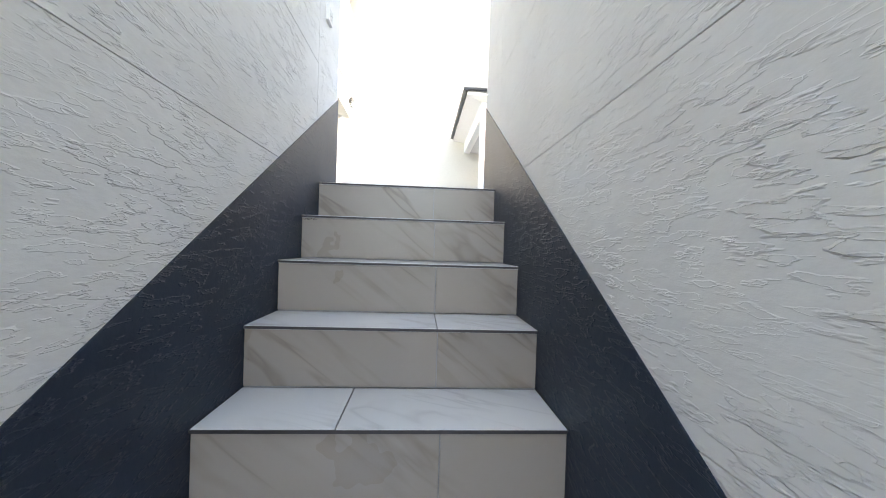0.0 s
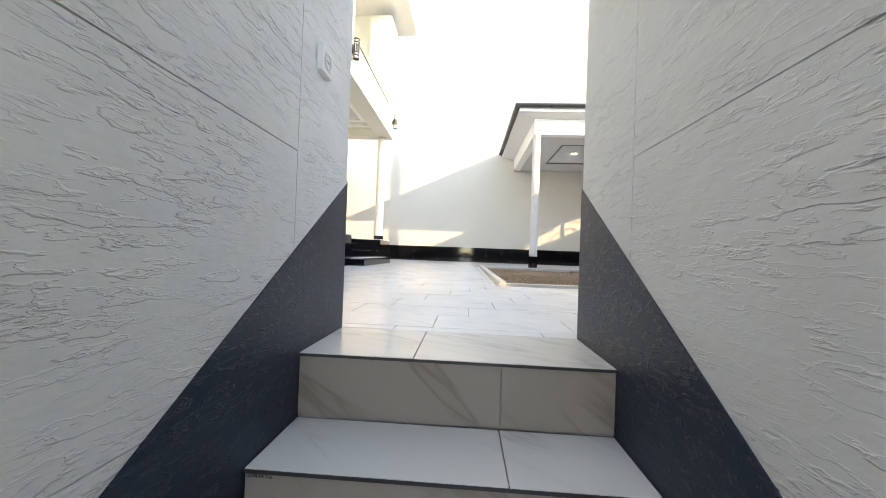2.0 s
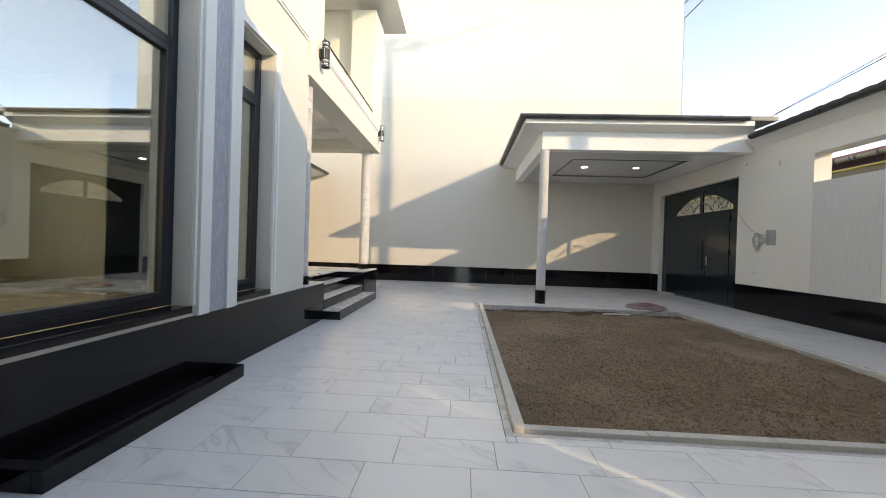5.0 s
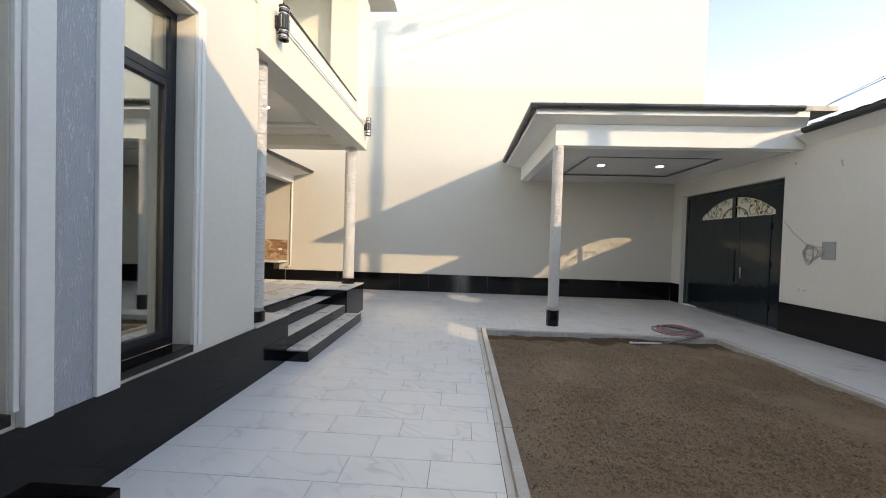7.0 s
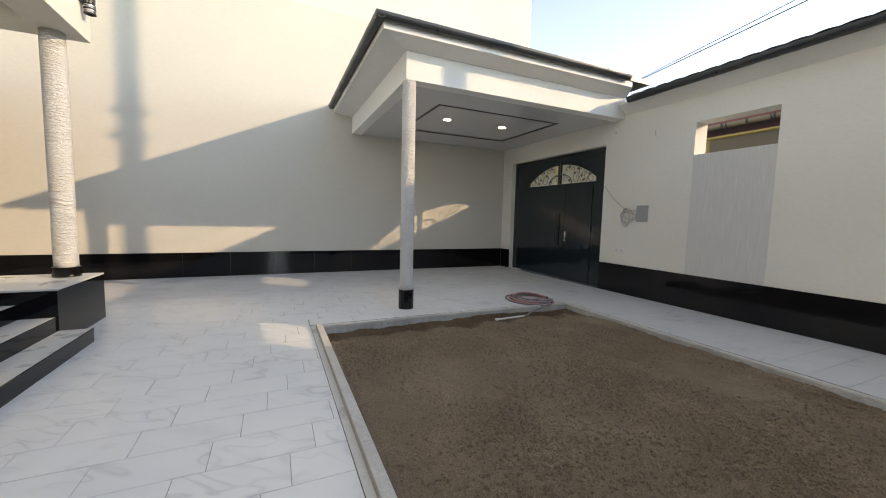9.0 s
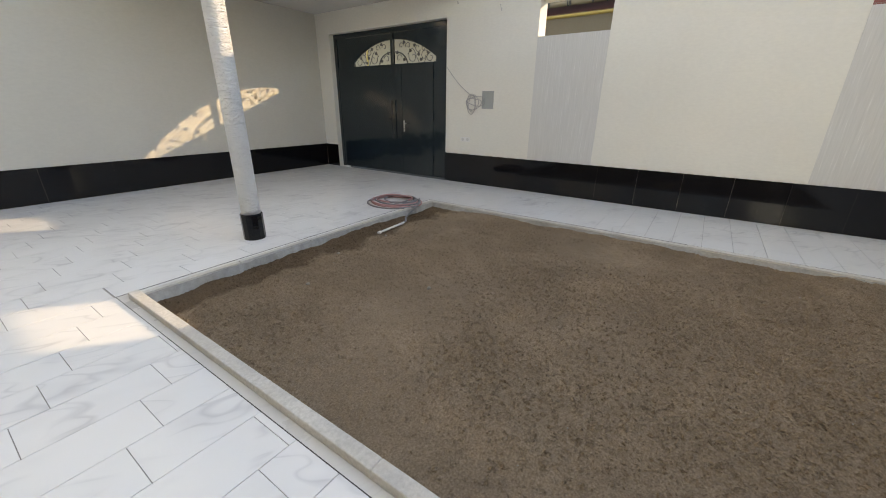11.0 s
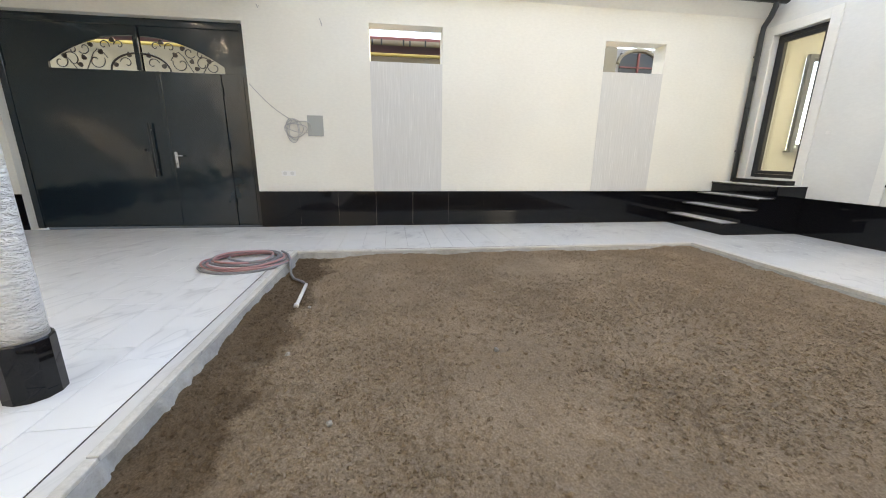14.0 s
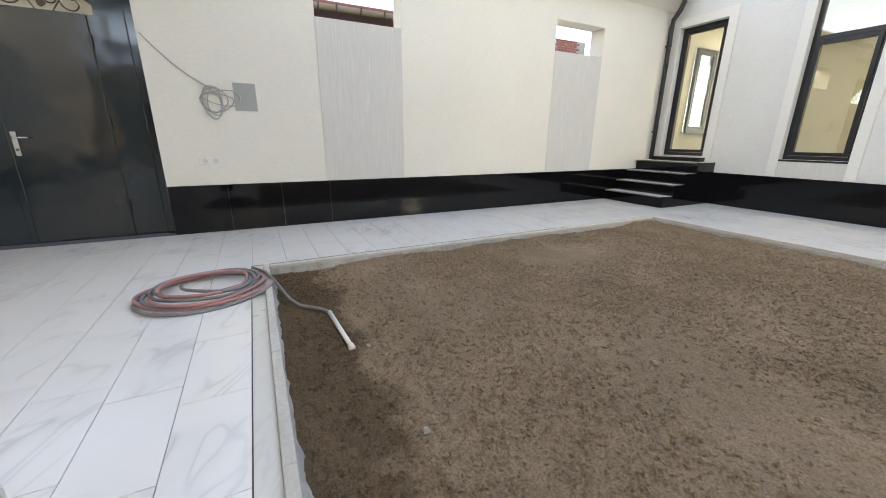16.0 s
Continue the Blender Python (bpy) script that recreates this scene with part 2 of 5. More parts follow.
M_SLAB = mat("brown veined stone slab", (0.35, 0.2, 0.12), 0.25)
_n = Nodes(M_SLAB)
_n.base(_n.ramp(_n.noise(_n.world((1, 1, 2), (0, 40, 0)), 2.6, 6, 0.6, 1.5),
                [(0.3, (0.10, 0.09, 0.085)), (0.48, (0.30, 0.17, 0.10)), (0.6, (0.50, 0.34, 0.22)), (0.75, (0.62, 0.55, 0.46))]))
M_BRICK = mat("red brick", (0.27, 0.09, 0.075), 0.85)
_n = Nodes(M_BRICK)
_n.base(_n.ramp(_n.noise(_n.world(), 14, 4), [(0.3, (0.20, 0.065, 0.055)), (0.7, (0.33, 0.12, 0.10))]))
M_BEIGE = stucco("beige street render", (0.27, 0.225, 0.165))
M_FAR_ROOF = mat("oxide red metal", (0.20, 0.045, 0.04), 0.5)
M_YELLOW = mat("faded yellow gas pipe", (0.40, 0.27, 0.07), 0.5)
M_FLOOR_IN = marble("room floor tile", (0.42, 0.38, 0.32), (0.34, 0.3, 0.26), 0.25)

def glass(name, base, tint):
    """Clear sheet: tinted transmission under a mirror gloss that grows with the angle."""
    m = bpy.data.materials.new(name)
    m.use_nodes = True
    t = m.node_tree
    t.nodes.remove(t.nodes["Principled BSDF"])
    mix = t.nodes.new("ShaderNodeMixShader")
    facing = t.nodes.new("ShaderNodeLayerWeight")
    facing.inputs["Blend"].default_value = 0.5
    power = t.nodes.new("ShaderNodeMath")
    power.operation = "POWER"
    power.inputs[1].default_value = 2.5
    amount = t.nodes.new("ShaderNodeMath")
    amount.operation = "MULTIPLY_ADD"
    amount.inputs[1].default_value, amount.inputs[2].default_value = 0.95 - base, base
    t.links.new(facing.outputs["Facing"], power.inputs[0])
    t.links.new(power.outputs[0], amount.inputs[0])
    clear = t.nodes.new("ShaderNodeBsdfTransparent")
    clear.inputs["Color"].default_value = (*tint, 1)
    gloss = t.nodes.new("ShaderNodeBsdfGlossy")
    gloss.inputs["Roughness"].default_value = 0.0
    gloss.inputs["Color"].default_value = (0.94, 0.97, 0.95, 1)
    t.links.new(amount.outputs[0], mix.inputs[0])
    t.links.new(clear.outputs[0], mix.inputs[1])
    t.links.new(gloss.outputs[0], mix.inputs[2])
    t.links.new(mix.outputs[0], t.nodes["Material Output"].inputs["Surface"])
    return m


M_GLASS = glass("window glass", 0.10, (0.86, 0.89, 0.88))
M_GLASS_COATED = glass("coated window glass", 0.36, (0.72, 0.76, 0.74))

M_LED = mat("lit lamp disc", (0.9, 0.9, 0.9), 0.5)
_p = M_LED.node_tree.nodes["Principled BSDF"]
_p.inputs["Emission Color"].default_value = (0.92, 0.97, 1.0, 1)
_p.inputs["Emission Strength"].default_value = LED


# ---- mesh helpers ----
def box(bm, x0, x1, y0, y1, z0, z1, bevel=0.0):
    vs = [bm.verts.new((x, y, z)) for x in (x0, x1) for y in (y0, y1) for z in (z0, z1)]
    fs = [bm.faces.new([vs[i] for i in q]) for q in ((0, 1, 3, 2), (4, 6, 7, 5), (0, 4, 5, 1), (2, 3, 7, 6), (0, 2, 6, 4), (1, 5, 7, 3))]
    if bevel:
        es = list({e for f in fs for e in f.edges})
        bmesh.ops.bevel(bm, geom=es, offset=bevel, segments=2, affect="EDGES", profile=0.5)
    return bm


def boxes(*rows, bevel=0.0):
    bm = bmesh.new()
    for r in rows:
        box(bm, *r, bevel=bevel)
    return bm


def prism(bm, outline, axis, a, b):
    """Extrude a closed outline of (u, v) along an axis from a to b; u, v are the other two axes in order."""
    def p(u, v, w):
        return {"x": (w, u, v), "y": (u, w, v), "z": (u, v, w)}[axis]
    lo = [bm.verts.new(p(u, v, a)) for u, v in outline]
    hi = [bm.verts.new(p(u, v, b)) for u, v in outline]
    n = len(outline)
    bm.faces.new(lo)
    bm.faces.new(hi[::-1])
    for i in range(n):
        bm.faces.new((lo[i], hi[i], hi[(i + 1) % n], lo[(i + 1) % n]))
    bmesh.ops.recalc_face_normals(bm, faces=bm.faces)
    return bm


def lathe(bm, cx, cy, profile, segs=32):
    """Turn a profile of (radius, z) round an upright axis, closed at both ends."""
    rings = [[bm.verts.new((cx + r * math.cos(2 * math.pi * k / segs), cy + r * math.sin(2 * math.pi * k / segs), z)) for k in range(segs)] for r, z in profile]
    for a, b in zip(rings, rings[1:]):
        for k in range(segs):
            bm.faces.new((a[k], a[(k + 1) % segs], b[(k + 1) % segs], b[k]))
    bm.faces.new(rings[0][::-1])
    bm.faces.new(rings[-1])
    return bm


def tube(bm, pts, r, segs=8):
    """A round bar along points."""
    pts = [Vector(p) for p in pts]
    rings = []
    up = Vector((0.13, 0.21, 0.97))
    for i, p in enumerate(pts):
        d = (pts[min(i + 1, len(pts) - 1)] - pts[max(i - 1, 0)]).normalized()
        s = d.cross(up)
        if s.length < 1e-4:
            s = d.cross(Vector((1, 0, 0)))
        s.normalize()
        u = s.cross(d)
        rings.append([bm.verts.new(p + r * (math.cos(2 * math.pi * k / segs) * s + math.sin(2 * math.pi * k / segs) * u)) for k in range(segs)])
    for a, b in zip(rings, rings[1:]):
        for k in range(segs):
            bm.faces.new((a[k], a[(k + 1) % segs], b[(k + 1) % segs], b[k]))
    bm.faces.new(rings[0][::-1])
    bm.faces.new(rings[-1])
    return bm


def mesh_of(name, bm, material, smooth=False):
    me = bpy.data.meshes.new(name)
    bmesh.ops.recalc_face_normals(bm, faces=bm.faces)
    bm.to_mesh(me)
    bm.free()
    me.materials.append(material)
    if smooth:
        for f in me.polygons:
            f.use_smooth = True
    return me


def part(name, bm, material, parent=None, label="", smooth=False):
    ob = new(name, mesh_of(name, bm, material, smooth))
    if parent is not None:
        ob.parent = parent
    if label:
        tagged(ob, label)
    return ob


def thing(name, label, category, at=(0, 0, 0), group="", kind=""):
    e = new(name)
    e.empty_display_size = 0.1
    return tagged(e, label, category, group, kind)


def structure(name, bm, material, label, category, smooth=False):
    return tagged(part(name, bm, material, smooth=smooth), label, category, kind="structure")


def wall_cells(axis, w0, w1, u0, u1, z0, z1, holes):
    """A wall across an axis from w0 to w1, along u, with openings (ua, ub, za, zb) right through it."""
    us = sorted({u0, u1, *[h[0] for h in holes], *[h[1] for h in holes]})
    bm = bmesh.new()
    for a, b in zip(us, us[1:]):
        mid = (a + b) / 2
        cuts = sorted((h[2], h[3]) for h in holes if h[0] < mid < h[1])
        z = z0
        for lo, hi in cuts + [(z1, z1)]:
            if lo > z + 1e-6:
                if axis == "x":
                    box(bm, w0, w1, a, b, z, lo)
                else:
                    box(bm, a, b, w0, w1, z, lo)
            z = max(z, hi)
    bmesh.ops.remove_doubles(bm, verts=bm.verts, dist=1e-5)
    return bm


# ---- plan, in metres: floor of the courtyard at z = 0 ----
XL, XR = -0.307, 0.613          # stair passage between its walls
YS = 2.71                       # face of the south house
XW = -2.06                      # face of the west house
XE = 6.38                       # inner face of the east wall
YN = 15.15                      # inner face of the north wall
PL = 0.58                       # top of the granite plinth
RISE, GO, NOSE_Y = 0.19, 0.2575, 2.33
STEPS = 8
YB = NOSE_Y - GO * (STEPS - 1)  # foot of the stairs
ZB = -RISE * STEPS

# ---- ground and street ----
gb = bmesh.new()
def ground_quad(x0, x1, y0, y1):
    gb.faces.new([gb.verts.new(p) for p in ((x0, y0, -0.22), (x1, y0, -0.22), (x1, y1, -0.22), (x0, y1, -0.22))])
ground_quad(-900, -3.7, -900, 900)
ground_quad(-3.7, -0.5, -2.0, 900)
ground_quad(-3.7, -0.5, -900, -6.1)
ground_quad(2.95, 900, -900, 900)
ground_quad(0.8, 2.95, -2.0, 900)
ground_quad(0.8, 2.95, -900, -6.1)
ground_quad(-0.5, 0.8, 2.4, 900)
ground_quad(-0.5, 0.8, -900, -6.1)
structure("ground", gb, M_STREET, "dark asphalt ground round the houses", "ground")

# ---- stair passage ----
HP = 1.5
structure("wall_passage_west", boxes((XL - 0.30, XL - 0.012, -2.0, YS - 0.002, ZB - 0.3, HP)), M_RELIEF, "plaster backing of the stair passage", "wall")
structure("wall_passage_east", boxes((XR + 0.012, XR + 0.30, -2.0, YS - 0.002, ZB - 0.3, HP)), M_RELIEF, "plaster backing of the stair passage", "wall")
# sunken yard out of view, added so open sky lights the stair passage
structure("wall_yard_end", boxes((-3.6, 2.9, -6.2, -6.0, ZB - 0.3, 0.4)), M_SOUTH, "plain plaster wall at the end of the added, unseen yard", "wall")
# unseen wall added beyond the east room's south opening
structure("wall_yard_neighbour", boxes((3.0, 9.0, -6.4, -6.2, -0.2, 5.0)), M_SOUTH, "plain plaster wall added out of view behind the east room", "wall")
structure("floor_yard", boxes((-3.6, 2.9, -6.0, -2.0, ZB - 0.3, ZB - 0.012)), M_TILE, "pale tiled floor of the added, unseen yard", "floor")
structure("wall_yard_west", boxes((-3.8, -3.6, -6.0, -2.0, ZB - 0.3, 0.4)), M_SOUTH, "plain plaster wall of the added, unseen yard", "wall")
structure("wall_yard_east", boxes((2.9, 3.0, -6.0, -2.6, ZB - 0.3, 0.4)), M_SOUTH, "plain plaster wall of the added, unseen yard", "wall")

def dado_z(y):
    return 0.57 + 0.628 * (y - YS)

def passage_panels(parent, xa, xb):
    """Ridged plaster panels with open joints between them."""
    g = 0.0014
    for y0, y1, z0, z1 in ((-2.0, 2.28, ZB - 0.2, -0.58), (-2.0, 2.28, -0.58, 0.0), (2.28, YS, ZB - 0.2, 2.6),
                           (-2.0, 2.28, 0.0, 0.58), (-2.0, 2.28, 0.58, 1.16), (-2.0, 2.28, 1.16, HP)):
        part("panel", boxes((xa, xb, y0 + g, y1 - g, z0 + g, z1 - g)), M_RELIEF, parent)

pw = thing("wall_panels_west", "pale grey ridged plaster panels with thin joints", "wall", kind="structure")
passage_panels(pw, XL - 0.011, XL)
pe = thing("wall_panels_east", "pale grey ridged plaster panels with thin joints", "wall", kind="structure")
passage_panels(pe, XR, XR + 0.011)
for nm, xa, xb in (("dado_west", XL - 0.002, XL + 0.003), ("dado_east", XR - 0.003, XR + 0.002)):
    bm = prism(bmesh.new(), [(-2.0, ZB - 0.2), (YS + 0.003, ZB - 0.2), (YS + 0.003, dado_z(YS)), (-0.6, dado_z(-0.6)), (-2.0, dado_z(-0.6))], "x", xa, xb)
    structure(nm, bm, M_DADO, "slate blue painted dado rising with the stairs", "dado")

# ---- staircase, piece by piece ----
stair = thing("staircase", "beige tiled stairs with thin dark nosing strips", "stairs", kind="structure")
bm = bmesh.new()
for i in range(STEPS):
    y = NOSE_Y - GO * i
    box(bm, XL + 0.004, XR - 0.004, y + 0.014, y + GO + 0.02 if i else YS, ZB - 0.3, -RISE * i - 0.014)
part("core", bm, M_GROUT, stair)
box_b = boxes((XL, XR, -2.0, YB + 0.02, ZB - 0.3, ZB - 0.012))
part("landing", box_b, M_TREAD, stair)
for i in range(STEPS):
    y, z = NOSE_Y - GO * i, -RISE * i
    for a, b in ((XL + 0.006, 0.287), (0.290, XR - 0.006)):
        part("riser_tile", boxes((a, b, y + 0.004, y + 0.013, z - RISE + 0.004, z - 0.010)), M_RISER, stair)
    split = 0.287 if i % 2 else 0.035
    for a, b in ((XL + 0.006, split - 0.0015), (split + 0.0015, XR - 0.006)):
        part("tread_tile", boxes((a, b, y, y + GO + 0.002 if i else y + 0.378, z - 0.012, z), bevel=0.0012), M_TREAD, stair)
    part("nosing_strip", boxes((XL + 0.004, XR - 0.004, y - 0.002, y + 0.006, z - 0.0105, z - 0.002)), M_EDGE, stair, "dark metal strip")

# ---- south house ----
W2 = (3.35, 4.18, 0.86, 3.22)    # window right of the passage
D2 = (5.37, 6.22, 0.86, 3.22)    # glazed door by the east wall
D3 = (-1.75, -0.80, 0.66, 3.0)   # glazed door above the west steps
TOP_S = SOUTH_EAVE
bm = wall_cells("y", YS - 0.32, YS, XR + 0.30, XE + 0.34, PL, TOP_S, [W2, D2])
box(bm, XR + 0.012, XR + 0.30, YS - 0.32, YS, PL, 2.8)
structure("wall_south_east", bm, M_SOUTH, "white stucco house wall with openings", "wall")
bm = wall_cells("y", YS - 0.32, YS, -4.0, XL - 0.012, PL, 2.9, [D3])
structure("wall_south_west", bm, M_SOUTH, "white stucco house wall with a door opening", "wall")
bm = boxes((XR + 0.003, 5.13, YS - 0.32, YS + 0.02, -0.2, PL), (5.13, XE + 0.3, YS - 0.32, YS, -0.2, PL), (-0.69, XL - 0.003, YS - 0.32, YS + 0.02, -0.2, PL), (-4.0, -0.69, YS - 0.32, YS, -0.2, PL))
structure("plinth_south", bm, M_GROUT, "joint bed behind the granite plinth", "plinth")

def plinth_slabs(name, axis, face, side, runs, parent_label, width=0.6, z1=PL, z0=0.0):
    """Granite plinth slabs with fine joints along a wall face."""
    root = thing(name, parent_label, "plinth", kind="structure")
    t = 0.014
    for a, b in runs:
        n = max(1, round((b - a) / width))
        for k in range(n):
            u0, u1 = a + (b - a) * k / n + 0.001, a + (b - a) * (k + 1) / n - 0.001
            w = (face, face + side * t)
            if axis == "x":
                part("slab", boxes((min(w), max(w), u0, u1, z0, z1)), M_GRANITE, root)
            else:
                part("slab", boxes((u0, u1, min(w), max(w), z0, z1)), M_GRANITE, root)
    return root

plinth_slabs("granite_plinth_south", "y", YS + 0.021, 1, [(XR + 0.03, 5.12)], "polished black granite plinth along the south house")

def glazed_unit(name, axis, face, u0, u1, z0, z1, side, transom, label, category, back=0.10, glazing=None):
    """A window or glazed door set back in its opening. side: +1 when the outside lies towards larger w."""
    root = thing(name, label, category, kind="structure")
    w1 = face - side * back
    w0 = w1 - side * 0.07
    lo, hi = min(w0, w1), max(w0, w1)

    def bx(ua, ub, za, zb, da=0.0, db=0.0):
        a, b = lo + da, hi - db
        return (a, b, ua, ub, za, zb) if axis == "x" else (ua, ub, a, b, za, zb)
    f = 0.06
    g = 0.001
    part("window_frame", boxes(bx(u0 + g, u0 + f, z0 + g, z1 - g), bx(u1 - f, u1 - g, z0 + g, z1 - g), bx(u0 + f, u1 - f, z0 + g, z0 + f), bx(u0 + f, u1 - f, z1 - f, z1 - g),
                               *([bx(u0 + f, u1 - f, transom - 0.035, transom + 0.035)] if transom else []), bevel=0.004), M_FRAME, root, "anthracite outer frame")
    s0, s1, sz0, sz1 = u0 + f + 0.004, u1 - f - 0.004, z0 + f + 0.004, (transom - 0.039 if transom else z1 - f - 0.004)
    q = 0.055
    sash = part("sash", boxes(bx(s0, s0 + q, sz0, sz1, 0.008, -0.008), bx(s1 - q, s1, sz0, sz1, 0.008, -0.008), bx(s0 + q, s1 - q, sz0, sz0 + q, 0.008, -0.008),
                              bx(s0 + q, s1 - q, sz1 - q, sz1, 0.008, -0.008), bevel=0.005), M_FRAME, root, "anthracite opening sash")
    panes = [part("pane", boxes(bx(s0 + q, s1 - q, sz0 + q, sz1 - q, 0.03, 0.022)), glazing or M_GLASS, root, "clear glass pane")]
    if transom:
        panes.append(part("pane", boxes(bx(u0 + f, u1 - f, transom + 0.035, z1 - f, 0.03, 0.022)), glazing or M_GLASS, root, "clear glass pane"))
    for p in panes:
        p.visible_shadow = False
    return root

def trim_frame(name, axis, face, side, u0, u1, z0, z1, width, proud, label, foot=True):
    """A flat painted surround proud of the wall, open at the foot."""
    w = sorted((face + side * 0.002, face + side * proud))

    def bx(ua, ub, za, zb):
        return (*w, ua, ub, za, zb) if axis == "x" else (ua, ub, *w, za, zb)
    bm = boxes(bx(u0 - width, u0, z0, z1 + width), bx(u1, u1 + width, z0, z1 + width), bx(u0, u1, z1, z1 + width), bevel=0.004)
    return structure(name, bm, M_TRIM, label, "trim")

glazed_unit("window_1", "y", YS, *W2, 1, 2.62, "tall anthracite window with a top light", "window")
trim_frame("trim_1", "y", YS, 1, W2[0], W2[1], PL, W2[3], 0.13, 0.022, "white painted window surround")
structure("apron_1", boxes((W2[0] + 0.002, W2[1] - 0.002, YS + 0.002, YS + 0.012, PL, W2[2] - 0.03)), M_GROOVE, "grey grooved render under the window", "panel")
structure("sill_1", boxes((W2[0] + 0.002, W2[1] - 0.002, YS - 0.1, YS + 0.02, W2[2] - 0.03, W2[2] - 0.002)), M_FRAME, "thin dark window sill", "sill")
glazed_unit("door_1", "y", YS, *D2, 1, None, "anthracite glazed door above granite steps", "door")
trim_frame("trim_2", "y", YS, 1, D2[0], D2[1], 0.765, D2[3], 0.15, 0.022, "white painted door surround")
glazed_unit("door_2", "y", YS, *D3, 1, None, "anthracite glazed door above granite steps", "door")

# cornice band and roof of the south house
bm = boxes((XR + 0.3, XE + 0.3, YS + 0.002, YS + 0.05, 4.06, 4.15), (XR + 0.3, XE + 0.3, YS + 0.002, YS + 0.09, 4.15, 4.30), bevel=0.01)
structure("cornice_south", bm, M_TRIM, "white moulded cornice on the south house", "cornice")
bm = prism(bmesh.new(), [(YS + 0.42, TOP_S), (YS + 0.42, TOP_S + 0.14), (YS - 3.2, TOP_S + 0.5), (YS - 6.4, TOP_S + 0.14), (YS - 6.4, TOP_S)], "x", XR + 0.35, SOUTH_EAST_END)
structure("roof_south", bm, M_ROOF, "graphite metal roof of the south house", "roof")

structure("wall_south_end", boxes((XE + 0.341, 7.15, YS - 0.32, YS, -0.2, TOP_S)), M_SOUTH, "white stucco end of the south house above the side roof", "wall")
bm = prism(bmesh.new(), [(YS + 0.003, TOP_S - 0.10), (YS + 0.003, TOP_S - 0.004), (YS + 0.40, TOP_S - 0.004), (YS + 0.40, TOP_S - 0.05)], "x", XR + 0.35, SOUTH_EAST_END - 0.02)
structure("soffit_south", bm, M_TRIM, "white sloped soffit under the south eave", "soffit")

# rooms behind the glass
def room(name, x0, x1, y0, y1, z0, z1, skip, holes=(), label="plain beige room behind the windows"):
    t = 0.1
    rows = {"w": (x0 - t, x0, y0, y1, z0, z1), "e": (x1, x1 + t, y0, y1, z0, z1), "s": (x0 - t, x1 + t, y0 - t, y0, z0, z1), "n": (x0 - t, x1 + t, y1, y1 + t, z0, z1)}
    for key, r in rows.items():
        if key in skip:
            continue
        if key == "e" and holes:
            bm = wall_cells("x", r[0], r[1], y0, y1, z0, z1, holes)
        else:
            bm = boxes(r)
        structure(name + "_wall_" + key, bm, M_INSIDE, label, "wall")
    structure(name + "_floor", boxes((x0 - t, x1 + t, y0 - t, y1, z0 - 0.1, z0)), M_FLOOR_IN, "pale tiled room floor", "floor")
    structure(name + "_ceiling", boxes((x0 - t, x1 + t, y0 - t, y1, z1, z1 + 0.1)), M_TRIM, "white room ceiling", "ceiling")

WR = (-0.62, 0.38, 1.35, 3.20)
WR2 = (0.92, 1.62, 1.35, 3.05)
room("room_east", 3.0, XE + 0.15, -2.6, YS - 0.32, 0.80, 3.6, "ns", [WR, WR2])
# south opening is made up, out of view, to let light into the room
structure("room_east_wall_s", wall_cells("y", -2.7, -2.6, 2.9, XE + 0.25, 0.8, 3.6, [(3.05, 4.85, 1.0, 3.4)]), M_INSIDE, "plain beige room wall with an opening added for light", "wall")
glazed_unit("window_5", "x", XE + 0.25, *WR2, 1, None, "anthracite window in the far wall of the room", "window")
glazed_unit("window_2", "x", XE + 0.25, *WR, 1, None, "anthracite window in the far wall of the room", "window")
# added area lamp at that opening, brightens the east room
_al = bpy.data.lights.new("room_fill", "AREA")
_al.shape, _al.size, _al.size_y, _al.energy, _al.color = "RECTANGLE", 1.8, 2.4, 4.0, (0.98, 1.0, 0.98)
room_fill = new("room_fill", _al)
room_fill.matrix_world = look((3.95, -2.72, 2.2), (3.95, 0.0, 2.2))
structure("sill_2", boxes((XE + 0.03, XE + 0.15, WR[0] - 0.05, WR2[1] + 0.05, WR[2] - 0.04, WR[2] - 0.002)), M_FRAME, "dark inner window sill", "sill")
room("room_south_west", -3.6, XL - 0.42, -2.6, YS - 0.32, 0.60, 3.6, "n")

# ---- granite steps up to the doors ----
def door_steps(name, x0, x1, fronts, back, rise, label):
    """Straight steps against a wall: a granite body with white treads, climbing to the south."""
    root = thing(name, label, "steps")
    n = len(fronts)
    for i, y in enumerate(fronts):
        z = rise * (i + 1)
        y1 = fronts[i + 1] if i + 1 < n else back
        part("body", boxes((x0, x1, y + 0.001, y1, 0.0, z - 0.022)), M_GRANITE, root, "polished black granite body")
        part("tread", boxes((x0 + 0.012, x1 - 0.012, y + 0.012, y1 + (0.0 if i + 1 == n else 0.0), z - 0.022, z), bevel=0.002), M_TREADW, root, "white marble tread")
        part("tread_edge", boxes((x0 - 0.002, x1 + 0.002, y - 0.002, y + 0.012, z - 0.022, z - 0.001), (x0 - 0.002, x0 + 0.012, y + 0.012, y1, z - 0.022, z - 0.001),
                                 (x1 - 0.012, x1 + 0.002, y + 0.012, y1, z - 0.022, z - 0.001)), M_GRANITE, root, "black granite edge")
    return root

door_steps("entrance_steps", 5.12, 6.36, (4.08, 3.80, 3.52, 3.24), YS + 0.002, 0.19, "black granite steps with white treads below a glazed door")
tagged(part("threshold", boxes((D2[0] - 0.06, D2[1] + 0.06, YS - 0.09, YS + 0.20, 0.762, 0.835), bevel=0.004), M_GRANITE), "black granite threshold block below the door", "threshold")
